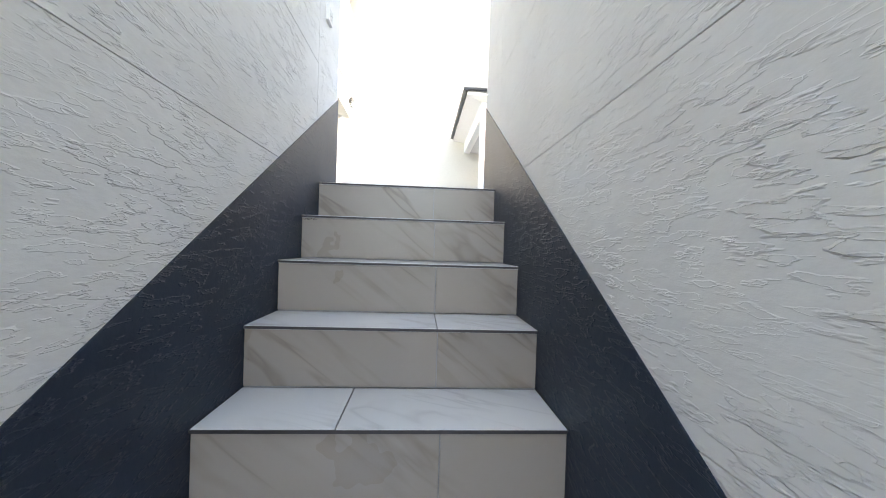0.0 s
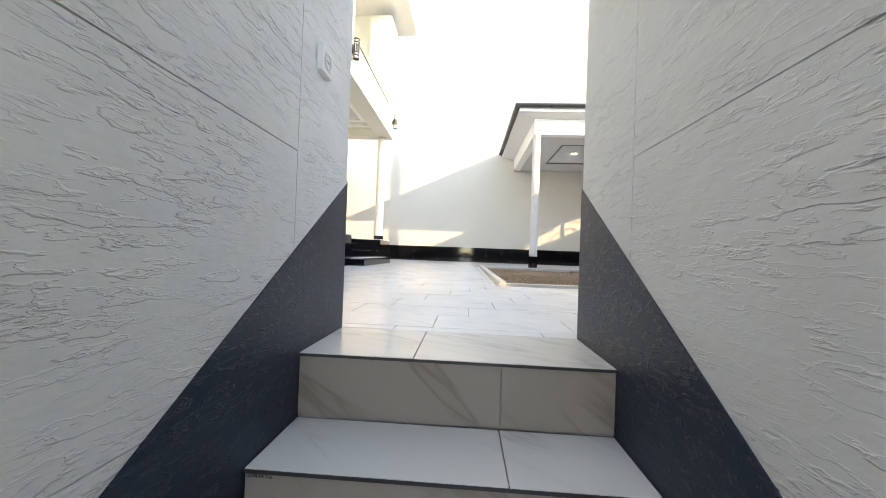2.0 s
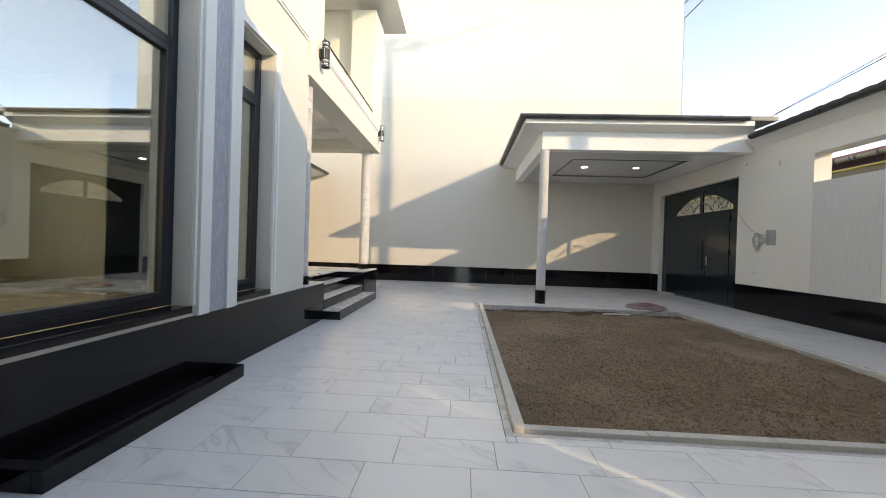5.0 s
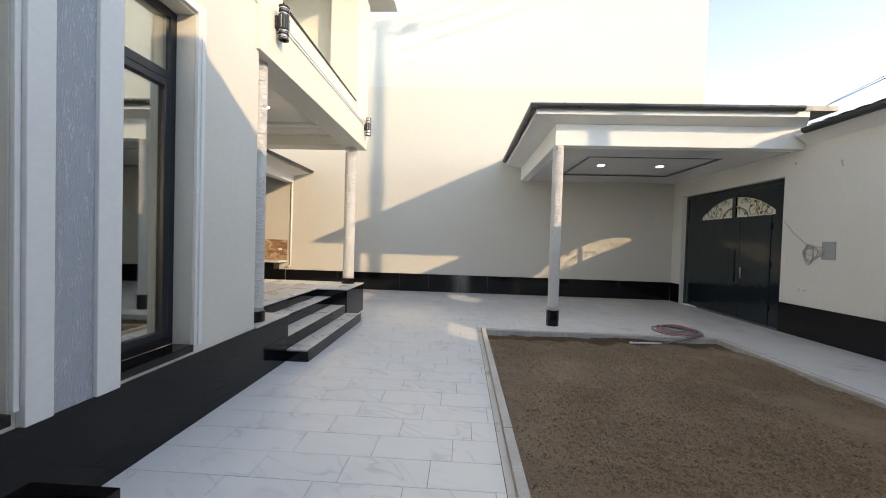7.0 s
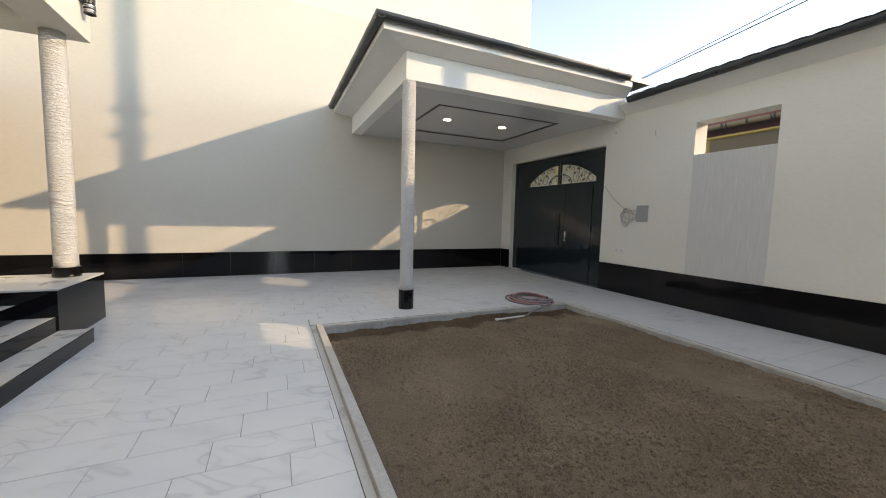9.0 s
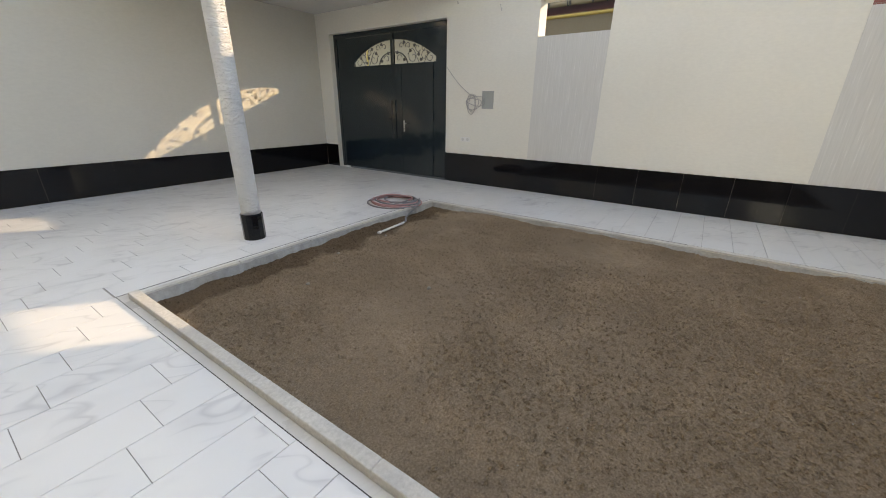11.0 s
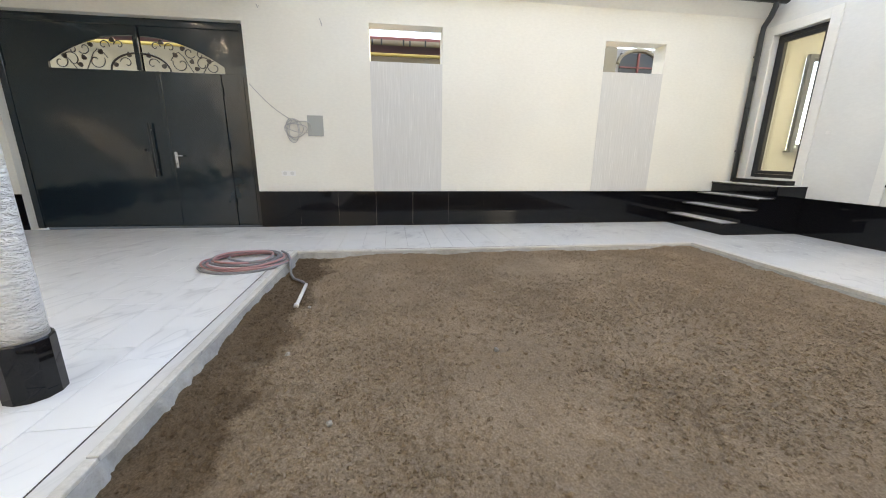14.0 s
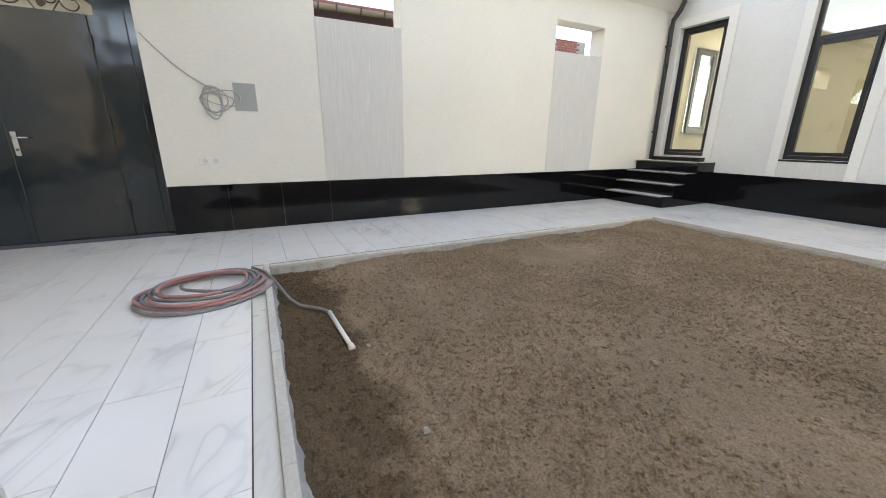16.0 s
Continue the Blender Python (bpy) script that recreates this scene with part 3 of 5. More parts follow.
door_steps("entrance_steps", -2.02, -0.69, (3.76, 3.47, 3.18), YS + 0.022, 0.203, "black granite steps with white treads beside the stair passage")

# ---- west house ----
W3 = (4.10, 5.42, 0.672, 3.30)
W4 = (5.985, 6.64, 0.672, 3.32)
bm = wall_cells("x", XW - 0.34, XW, YS, 7.56, PL, 3.50, [(W3[0], W3[1], 0.61, W3[3]), (W4[0], W4[1], 0.61, W4[3])])
structure("wall_west", bm, M_STUCCO, "cream stucco house wall with tall windows", "wall")
bm = boxes((XW - 0.34, XW, YS, 7.56, 3.50, 7.2))
structure("wall_west_upper", bm, M_STUCCO, "cream stucco upper wall of the west house", "wall")
structure("plinth_west", boxes((XW - 0.34, XW - 0.006, YS, 8.32, -0.2, PL - 0.004)), M_GROUT, "joint bed behind the granite plinth", "plinth")
plinth_slabs("granite_plinth_west", "x", XW - 0.005, 1, [(3.80, 8.33)], "polished black granite plinth along the west house", 1.5)
glazed_unit("window_3", "x", XW, *W3, 1, 2.76, "tall anthracite window with a top light", "window", 0.15, M_GLASS_COATED)
glazed_unit("window_4", "x", XW, *W4, 1, 2.80, "narrow anthracite window with a top light", "window", 0.15, M_GLASS_COATED)
for nm, w in (("sill_3", W3), ("sill_4", W4)):
    structure(nm, boxes((XW - 0.15, XW + 0.03, w[0] + 0.002, w[1] - 0.002, 0.612, 0.670), bevel=0.004), M_GRANITE, "black granite window sill", "sill")
bm = boxes((XW + 0.002, XW + 0.03, W4[1] + 0.002, W4[1] + 0.07, PL + 0.08, 3.40), (XW + 0.002, XW + 0.03, W4[0], W4[1] + 0.002, 3.335, 3.40), (XW + 0.03, XW + 0.045, W4[1] + 0.03, W4[1] + 0.07, PL + 0.08, 3.40), bevel=0.004)
structure("trim_3", bm, M_TRIM, "white moulded window surround", "trim")
# pilaster between the windows
pil = thing("pilaster", "white pilaster with a bark-textured grey inlay", "pilaster", kind="structure")
part("side_strip", boxes((XW + 0.002, XW + 0.055, 5.455, 5.585, PL + 0.005, 4.6), bevel=0.004), M_TRIM, pil)
part("side_strip", boxes((XW + 0.002, XW + 0.055, 5.815, 5.968, PL + 0.005, 4.6), bevel=0.004), M_TRIM, pil)
part("inlay", boxes((XW + 0.002, XW + 0.03, 5.585, 5.815, PL + 0.005, 4.6)), M_BARK, pil, "grey bark-textured render")
part("edge_bead", boxes((XW + 0.002, XW + 0.03, 5.425, 5.452, PL + 0.09, 3.4), bevel=0.004), M_TRIM, pil)
room("room_west", -6.2, XW - 0.34, YS + 0.1, 7.4, 0.62, 3.45, "ew")
# far wall openings and their window are invented to light the west room
structure("room_west_wall_w", wall_cells("x", -6.3, -6.2, YS + 0.1, 7.4, 0.62, 3.45, [(2.95, 4.9, 1.0, 3.3), (5.9, 7.0, 1.3, 3.0)]), M_INSIDE, "plain beige room wall with openings added for light", "wall")
glazed_unit("window_6", "x", -6.2, 5.9, 7.0, 1.3, 3.0, 1, None, "anthracite window added in the far wall to brighten the west room", "window", 0.02)
# unseen fill lamp behind the far wall, lifts the dark interior
_aw = bpy.data.lights.new("room_fill", "AREA")
_aw.shape, _aw.size, _aw.size_y, _aw.energy, _aw.color = "RECTANGLE", 1.9, 2.2, 14.0, (1.0, 0.96, 0.88)
room_fill_west = new("room_fill", _aw)
room_fill_west.matrix_world = look((-6.32, 3.93, 2.15), (-2.0, 3.93, 2.15))
structure("wall_west_return", boxes((-4.8, XW - 0.34, 7.40, 7.56, 0.6, 3.5)), M_STUCCO, "cream stucco return wall beside the porch", "wall")

# light well box in front of the plinth
lw = thing("light_well", "low black granite light well beside the plinth", "light well")
part("rim", boxes((-1.84, -1.78, 4.15, 5.74, 0.0, 0.11), (XW + 0.012, -1.84, 5.66, 5.74, 0.0, 0.11), (XW + 0.012, -1.84, 4.15, 4.23, 0.0, 0.11), bevel=0.003), M_GRANITE, lw)
part("pit_floor", boxes((XW + 0.012, -1.84, 4.23, 5.66, 0.004, 0.012)), M_BLACK, lw)

# ---- porch ----
ZP = 0.60
porch = thing("porch", "raised porch with a marble floor and granite sides", "porch", kind="structure")
part("core", boxes((-4.78, -2.64, 7.56, 11.83, -0.2, ZP - 0.02), (-2.64, XW - 0.005, 7.56, 8.31, -0.2, ZP - 0.02), (-2.64, -2.05, 10.68, 11.83, -0.2, ZP - 0.02)), M_GRANITE, porch)
for a, b, c, d in ((-4.78, -3.42, 7.57, 8.9), (-3.42, -2.62, 8.32, 9.5), (-3.42, -2.03, 7.57, 8.32), (-4.78, -3.42, 8.9, 10.4), (-3.42, -2.62, 9.5, 10.67), (-4.78, -3.42, 10.4, 11.85), (-3.42, -2.03, 10.67, 11.85)):
    part("floor_slab", boxes((a + 0.001, b - 0.001, c + 0.001, d - 0.001, ZP - 0.02, ZP), bevel=0.002), M_TREADW, porch, "white marble slab")
part("cheek_slab", boxes((-2.05, -2.034, 10.682, 11.848, 0.0, ZP - 0.021)), M_GRANITE, porch)
part("cheek_slab", boxes((-4.78, -2.052, 11.832, 11.846, 0.0, ZP - 0.021)), M_GRANITE, porch)
part("cheek_slab", boxes((-2.63, -2.052, 8.312, 8.326, 0.0, ZP - 0.021)), M_GRANITE, porch)
ps = thing("porch_steps", "black granite porch steps with white treads", "steps")
for k, (xf, xb, z, ya, yb) in enumerate(((-1.76, -2.045, 0.15, 8.28, 10.70), (-2.045, -2.335, 0.30, 8.33, 10.68), (-2.335, -2.615, 0.45, 8.33, 10.68))):
    part("body", boxes((xb, xf - 0.003, ya + 0.001, yb - 0.001, 0.0, z - 0.022)), M_GRANITE, ps, "polished black granite body")
    part("tread", boxes((xb, xf - 0.012, ya + 0.012, yb - 0.012, z - 0.022, z), bevel=0.002), M_TREADW, ps, "white marble tread")
    part("tread_edge", boxes((xf - 0.012, xf, ya, yb, z - 0.022, z - 0.001)), M_GRANITE, ps, "black granite edge")
part("top_riser", boxes((-2.636, -2.62, 8.328, 10.672, 0.0, ZP - 0.021)), M_GRANITE, ps)

def column(name, x, y, z0, z1, r, material, label, base_h=0.12, base_r=None, facets=24):
    root = thing(name, label, "column")
    br = base_r or r * 1.18
    part("base", lathe(bmesh.new(), x, y, [(br, z0), (br, z0 + base_h - 0.006), (br - 0.006, z0 + base_h)], facets), M_GRANITE, root, "polished black granite base")
    bm = bmesh.new()
    n = 40
    lathe(bm, x, y, [(r, z0 + base_h + (z1 - z0 - base_h) * k / n) for k in range(n + 1)], 32)
    part("shaft", bm, material, root, smooth=True)
    return root

column("porch_column", -2.22, 7.83, ZP, 3.50, 0.102, M_WRAP, "white round column wrapped in stretch film on the porch")
column("porch_column", -2.31, 11.62, ZP, 3.50, 0.116, M_WRAP, "white round column wrapped in film at the porch corner")
CPX, CPY = 1.92, 11.03
column("carport_column", CPX, CPY, 0.0, 3.46, 0.102, M_WRAP, "white round column in stretch film on a black foot", 0.30, 0.12, 12)

# back wall and side of the porch
structure("wall_porch_back", boxes((-5.1, -4.8, 7.56, 12.15, 0.0, 7.2)), M_STUCCO, "cream stucco wall behind the porch", "wall")
structure("skirting_porch", boxes((-4.798, -4.784, 7.57, 12.15, ZP, ZP + 0.07)), M_GRANITE, "low black granite skirting", "skirting")

# ---- balcony over the porch ----
BX = -2.02
BN = 11.80
balc = thing("balcony", "cream stucco balcony with a moulded ledge", "balcony", kind="structure")
part("front_beam", boxes((BX - 0.42, BX, 7.50, BN, 3.50, 3.97)), M_STUCCO, balc)
part("end_beam", boxes((-4.8, BX - 0.42, BN - 0.42, BN, 3.50, 3.97)), M_STUCCO, balc)
part("slab", boxes((-4.8, BX - 0.42, 7.56, BN - 0.42, 3.86, 3.97)), M_CEILING, balc, "glossy white ceiling")
part("cove", boxes((-4.8, BX - 0.42, BN - 0.60, BN - 0.42, 3.70, 3.86), (BX - 0.60, BX - 0.42, 7.56, BN - 0.60, 3.70, 3.86), bevel=0.01), M_TRIM, balc, "stepped ceiling cove")
part("cove", boxes((-4.8, BX - 0.60, BN - 0.76, BN - 0.60, 3.79, 3.86), (BX - 0.76, BX - 0.60, 7.56, BN - 0.76, 3.79, 3.86), bevel=0.008), M_TRIM, balc, "stepped ceiling cove")
part("parapet", boxes((BX - 0.22, BX - 0.03, 8.0, 11.0, 3.97, 4.26)), M_STUCCO, balc)
part("parapet_cap", boxes((BX - 0.24, BX - 0.01, 8.0, 11.0, 4.26, 4.285), bevel=0.004), M_GRANITE, balc)
part("ledge", boxes((BX, BX + 0.018, 7.9, 11.5, 3.955, 3.985), (BX, BX + 0.032, 7.9, 11.5, 3.985, 4.01), bevel=0.006), M_TRIM, balc, "thin white moulded ledge")
part("pillar", boxes((BX - 0.55, BX - 0.005, 10.98, BN - 0.003, 3.97, 6.6)), M_STUCCO, balc)
part("back_wall", boxes((-4.0, -3.8, 7.56, 10.98, 3.97, 6.8)), M_STUCCO, balc)
part("side_pier", boxes((-3.8, BX - 0.55, 11.3, 11.5, 3.97, 6.8)), M_STUCCO, balc)
part("upper_wall", boxes((BX - 0.4, BX - 0.02, 7.50, 8.0, 3.97, 7.2)), M_STUCCO, balc)
part("roof_edge", boxes((-4.9, BX + 0.5, 8.0, 12.3, 6.8, 6.95)), M_TRIM, balc, "white roof edge")
structure("ledge_west", boxes((XW + 0.002, XW + 0.02, YS + 0.1, 7.5, 3.955, 3.985), (XW + 0.002, XW + 0.034, YS + 0.1, 7.5, 3.985, 4.01), bevel=0.006), M_TRIM, "thin white moulded ledge on the house", "ledge")

def wall_lamp(x, y, z):
    root = thing("wall_lamp", "black and chrome slatted outdoor wall lamp", "wall lamp", group="lamps on the balcony")
    part("back_plate", boxes((x, x + 0.03, y - 0.045, y + 0.045, z - 0.07, z + 0.07), bevel=0.006), M_BLACK, root)
    part("body", lathe(bmesh.new(), x + 0.085, y, [(0.056, z - 0.075), (0.058, z - 0.07), (0.058, z + 0.07), (0.056, z + 0.075)], 28), M_BLACK, root, "black ribbed body", smooth=False)
    for k in range(8):
        a = 2 * math.pi * k / 8
        px, py = x + 0.085 + 0.059 * math.cos(a), y + 0.059 * math.sin(a)
        part("rib", boxes((px - 0.004, px + 0.004, py - 0.004, py + 0.004, z - 0.068, z + 0.068)), M_CHROME if k % 3 == 0 else M_BLACK, root)
    for s in (-1, 1):
        part("inner_tube", lathe(bmesh.new(), x + 0.085, y, sorted([(0.036, z + s * 0.076), (0.036, z + s * 0.185)], key=lambda q: q[1]), 20), M_WHITE_PLASTIC, root, "frosted inner tube")
        for k in range(4):
            zz = z + s * (0.092 + 0.029 * k)
            part("ring", lathe(bmesh.new(), x + 0.085, y, [(0.046, zz - 0.006), (0.058, zz - 0.004), (0.058, zz + 0.004), (0.046, zz + 0.006)], 28), M_CHROME if k % 2 == 0 else M_BLACK, root, "chrome and black ring")
    return root

wall_lamp(BX - 0.0, 7.83, 3.94)
wall_lamp(BX - 0.0, 11.56, 3.94)

def ceiling_lamp(x, y, z):
    root = thing("ceiling_lamp", "lit round recessed ceiling lamp", "ceiling lamp", group="recessed lamps")
    part("ring", lathe(bmesh.new(), x, y, [(0.085, z - 0.006), (0.09, z - 0.003), (0.09, z)], 32), M_WHITE_PLASTIC, root)
    part("disc", lathe(bmesh.new(), x, y, [(0.072, z - 0.009), (0.074, z - 0.0062)], 32), M_LED, root, "glowing white disc")
    return root

ceiling_lamp(-3.45, 10.2, 3.86)
ceiling_lamp(-3.45, 8.4, 3.86)
# east room lamps and their disk lights, added to brighten the interior
for x, y in ((4.3, 1.5), (5.6, 0.6)):
    ceiling_lamp(x, y, 3.6)
    _rl = bpy.data.lights.new("room_disk_fill", "AREA")
    _rl.shape, _rl.size, _rl.energy, _rl.color = "DISK", 0.14, 2.6, (0.96, 1.0, 1.0)
    new("room_disk_fill", _rl).matrix_world = look((x, y, 3.585), (x, y + 0.001, 0.0))

# ---- east wall with its slots and gate ----
GATE = (11.35, 14.70, 0.0, 3.03)
S1 = (8.40, 9.53, 2.57, 3.10)
S2 = (4.575, 5.675, 2.57, 3.04)
bm = wall_cells("x", XE, XE + 0.30, YS + 0.002, 17.0, -0.2, 3.72, [(GATE[0], GATE[1], -0.2, GATE[3]), S1, S2])
structure("wall_east", bm, M_STUCCO_HI, "pale stucco courtyard wall with two slots and a gateway", "wall")
for nm, s in (("panel_1", S1), ("panel_2", S2)):
    structure(nm, boxes((XE - 0.008, XE - 0.001, s[0], s[1], PL, s[2])), M_GROOVE, "grey grooved render panel under the slot", "panel")
plinth_slabs("granite_plinth_east", "x", XE - 0.001, -1, [(YS + 0.024, GATE[0] - 0.002)], "polished black granite plinth along the east wall")
plinth_slabs("granite_plinth_gate", "x", XE - 0.001, -1, [(GATE[1] + 0.002, YN - 0.016)], "polished black granite plinth beside the gate", 0.6, 0.54)

# roof over the east wall
er = thing("roof_east", "graphite metal tile roof with gutter along the east wall", "roof", kind="structure")
bm = bmesh.new()
ny = 150
rows = []
for j in range(14):
    u = j / 13
    xx, zz = 6.13 + 1.15 * u, 3.78 + 0.40 * u
    rows.append([bm.verts.new((xx, 2.85 + (10.66 - 2.85) * i / ny, zz + 0.014 * abs(math.sin(i * math.pi / 5)) + 0.022 * (1 - (u * 4.5) % 1.0))) for i in range(ny + 1)])
for a, b in zip(rows, rows[1:]):
    for i in range(ny):
        bm.faces.new((a[i], a[i + 1], b[i + 1], b[i]))
part("tiles", bm, M_ROOF, er, "ribbed dark metal sheets")
part("under_deck", prism(bmesh.new(), [(6.14, 3.72), (6.14, 3.775), (7.28, 4.17), (7.28, 3.72)], "y", 2.85, 10.64), M_ROOF, er)
part("soffit", prism(bmesh.new(), [(XE + 0.001, 3.52), (XE + 0.001, 3.715), (6.16, 3.715), (6.16, 3.685)], "y", YS + 0.05, 10.9), M_TRIM, er, "white sloped eave board")

def gutter(parent, p0, p1, r=0.06):
    """A half-round gutter from p0 to p1 with a lip and joint sleeves."""
    d = (Vector(p1) - Vector(p0))
    L = d.length
    s = Vector((0, 0, 1)).cross(d).normalized()
    bm = bmesh.new()
    prof = [(r * math.cos(a), r * math.sin(a)) for a in [math.pi + math.pi * k / 10 for k in range(11)]]
    prof = [(-r, 0.012)] + prof + [(r, 0.012), (r - 0.008, 0.012)] + [(0.9 * u, 0.9 * v + 0.002) for u, v in reversed(prof)] + [(-r + 0.008, 0.012)]
    a = [bm.verts.new(Vector(p0) + s * u + Vector((0, 0, v))) for u, v in prof]
    b = [bm.verts.new(Vector(p1) + s * u + Vector((0, 0, v))) for u, v in prof]
    for i in range(len(prof)):
        k = (i + 1) % len(prof)
        bm.faces.new((a[i], a[k], b[k], b[i]))
    bm.faces.new(a[::-1])
    bm.faces.new(b)
    g = part("gutter", bm, M_ROOF, parent, "dark half-round gutter", smooth=False)
    m = max(1, int(L / 0.95))
    for k in range(m):
        c = Vector(p0) + d * ((k + 0.5) / m)
        e = d.normalized() * 0.018
        bm = bmesh.new()
        pr = [((r + 0.005) * math.cos(t), (r + 0.005) * math.sin(t)) for t in [math.pi + math.pi * q / 10 for q in range(11)]] + [(r + 0.005, 0.016), (-r - 0.005, 0.016)]
        aa = [bm.verts.new(c - e + s * u + Vector((0, 0, v))) for u, v in pr]
        bb = [bm.verts.new(c + e + s * u + Vector((0, 0, v))) for u, v in pr]
        for i in range(len(pr)):
            q = (i + 1) % len(pr)
            bm.faces.new((aa[i], aa[q], bb[q], bb[i]))
        part("bracket", bm, M_ROOF, g)
    return g

sg = thing("gutter_south", "graphite half-round gutter on the south eave", "gutter", kind="structure")
gutter(sg, (SOUTH_EAST_END, YS + 0.48, SOUTH_EAVE + 0.07), (XR + 0.36, YS + 0.48, SOUTH_EAVE + 0.07), 0.07)
up = thing("downpipe", "dark grey metal downpipe from the upper eave to the side roof", "downpipe")
part("pipe", tube(bmesh.new(), [(7.02, YS + 0.48, SOUTH_EAVE + 0.02), (7.02, YS + 0.40, SOUTH_EAVE - 0.10), (7.02, YS + 0.16, SOUTH_EAVE - 0.22), (7.02, YS + 0.14, SOUTH_EAVE - 0.32), (7.02, YS + 0.14, 4.12)], 0.04, 14), M_ROOF, up, smooth=True)
gutter(er, (6.08, 2.76, 3.73), (6.08, 10.62, 3.73), 0.078)
dp = thing("downpipe", "dark grey metal downpipe in the courtyard corner", "downpipe")
part("pipe", tube(bmesh.new(), [(6.08, 2.95, 3.69), (6.08, 2.95, 3.60), (6.16, 2.92, 3.48), (6.29, 2.88, 3.36), (6.31, 2.87, 3.24), (6.31, 2.87, 0.775)], 0.042, 14), M_ROOF, dp, smooth=True)
for z in (1.3, 2.9):
    part("clip", boxes((6.26, XE - 0.001, 2.855, 2.885, z, z + 0.03)), M_ROOF, dp)

# ---- gate ----
GX = XE + 0.12
gate = thing("door_3", "dark teal steel double gate with wrought iron lunette", "gate", kind="structure")
ga, gb_, gz = GATE[0] + 0.002, GATE[1] - 0.002, GATE[3] - 0.002
LUN = (11.70, 14.06, 2.33, 2.80)   # lunette opening: south, north, sill, crown
part("frame", boxes((GX, GX + 0.10, ga, ga + 0.09, 0.0, gz), (GX, GX + 0.10, gb_ - 0.09, gb_, 0.0, gz), (GX, GX + 0.10, ga + 0.09, gb_ - 0.09, gz - 0.10, gz), bevel=0.005), M_GATE, gate)

def lun_top(y):
    c = (LUN[0] + LUN[1]) / 2
    q = abs(y - c) / ((LUN[1] - LUN[0]) / 2)
    return LUN[2] + 0.09 + (LUN[3] - LUN[2] - 0.09) * (1 - q ** 2.2)

YM = 12.86                         # meeting edge of the leaves
def upper_leaf(y0, y1, a, b):
    """The sheet of a leaf above the sill line, cut out under the arch between a and b."""
    n = 24
    ys = [a + (b - a) * k / n for k in range(n + 1)]
    outline = [(y0, LUN[2]), (a, LUN[2])] + [(y, lun_top(y)) for y in ys] + [(b, LUN[2]), (y1, LUN[2]), (y1, gz - 0.105), (y0, gz - 0.105)]
    return prism(bmesh.new(), outline, "x", GX + 0.02, GX + 0.06)

part("fixed_sheet", upper_leaf(ga + 0.095, YM - 0.035, LUN[0], YM - 0.035 - 0.0), M_GATE, gate)
part("fixed_sheet", upper_leaf(YM + 0.035, gb_ - 0.095, YM + 0.035, LUN[1]), M_GATE, gate)
part("mullion", boxes((GX - 0.01, GX + 0.06, YM - 0.034, YM + 0.034, LUN[2], gz - 0.105), bevel=0.004), M_GATE, gate)
lf = part("leaf", boxes((GX + 0.005, GX + 0.06, YM - 0.20, gb_ - 0.095, 0.012, LUN[2] - 0.003), bevel=0.004), M_GATE, gate, "wide plain leaf")
wk = part("wicket", boxes((GX - 0.008, GX + 0.05, 11.762, 12.60, 0.012, LUN[2] - 0.006), bevel=0.004), M_GATE, gate, "narrow wicket door")
part("wicket_bead", boxes((GX - 0.012, GX + 0.0, 12.602, 12.652, 0.012, LUN[2] - 0.004), bevel=0.003), M_GATE, gate)
part("side_sheet", boxes((GX + 0.004, GX + 0.06, ga + 0.095, 11.755, 0.012, LUN[2] - 0.003), bevel=0.004), M_GATE, gate)
for z in (0.32, 1.22, 2.02):
    part("hinge", tube(bmesh.new(), [(GX - 0.016, 11.758, z), (GX - 0.016, 11.758, z + 0.13)], 0.012, 10), M_GATE, gate)
ph = part("pull_handle", tube(bmesh.new(), [(GX - 0.06, 12.85, 0.80), (GX - 0.06, 12.85, 1.60)], 0.016, 12), M_BLACK, gate, "long black pull handle", smooth=True)
for z in (0.9, 1.5):
    part("standoff", tube(bmesh.new(), [(GX - 0.06, 12.85, z), (GX + 0.006, 12.85, z)], 0.010, 8), M_BLACK, ph)
part("lock", tube(bmesh.new(), [(GX - 0.012, 12.97, 1.20), (GX + 0.006, 12.97, 1.20)], 0.022, 14), M_BLACK, gate)
lp = part("lock_plate", boxes((GX - 0.022, GX - 0.008, 12.525, 12.570, 0.94, 1.18), bevel=0.006), M_CHROME, gate, "chrome lock plate")
part("lever", tube(bmesh.new(), [(GX - 0.02, 12.547, 1.12), (GX - 0.065, 12.547, 1.12), (GX - 0.068, 12.52, 1.12), (GX - 0.065, 12.43, 1.12)], 0.009, 10), M_CHROME, lp, smooth=True)
part("keyhole", tube(bmesh.new(), [(GX - 0.026, 12.547, 1.0), (GX - 0.02, 12.547, 1.0)], 0.012, 10), M_BLACK, lp)

def spiral(cy, cz, r0, r1, a0, a1, n=26):
    return [(GX + 0.035, cy + (r0 + (r1 - r0) * k / n) * math.cos(a0 + (a1 - a0) * k / n), cz + (r0 + (r1 - r0) * k / n) * math.sin(a0 + (a1 - a0) * k / n)) for k in range(n + 1)]

def leaf_shape(cy, cz, ang, L=0.075, w=0.03):
    bm = bmesh.new()
    ca, sa = math.cos(ang), math.sin(ang)
    out = []
    for k in range(12):
        t = 2 * math.pi * k / 12
        u, v = L / 2 * math.cos(t), w * math.sin(t) * (1 - 0.45 * math.cos(t))
        out.append((cy + u * ca - v * sa, cz + u * sa + v * ca))
    return prism(bm, out, "x", GX + 0.03, GX + 0.042)

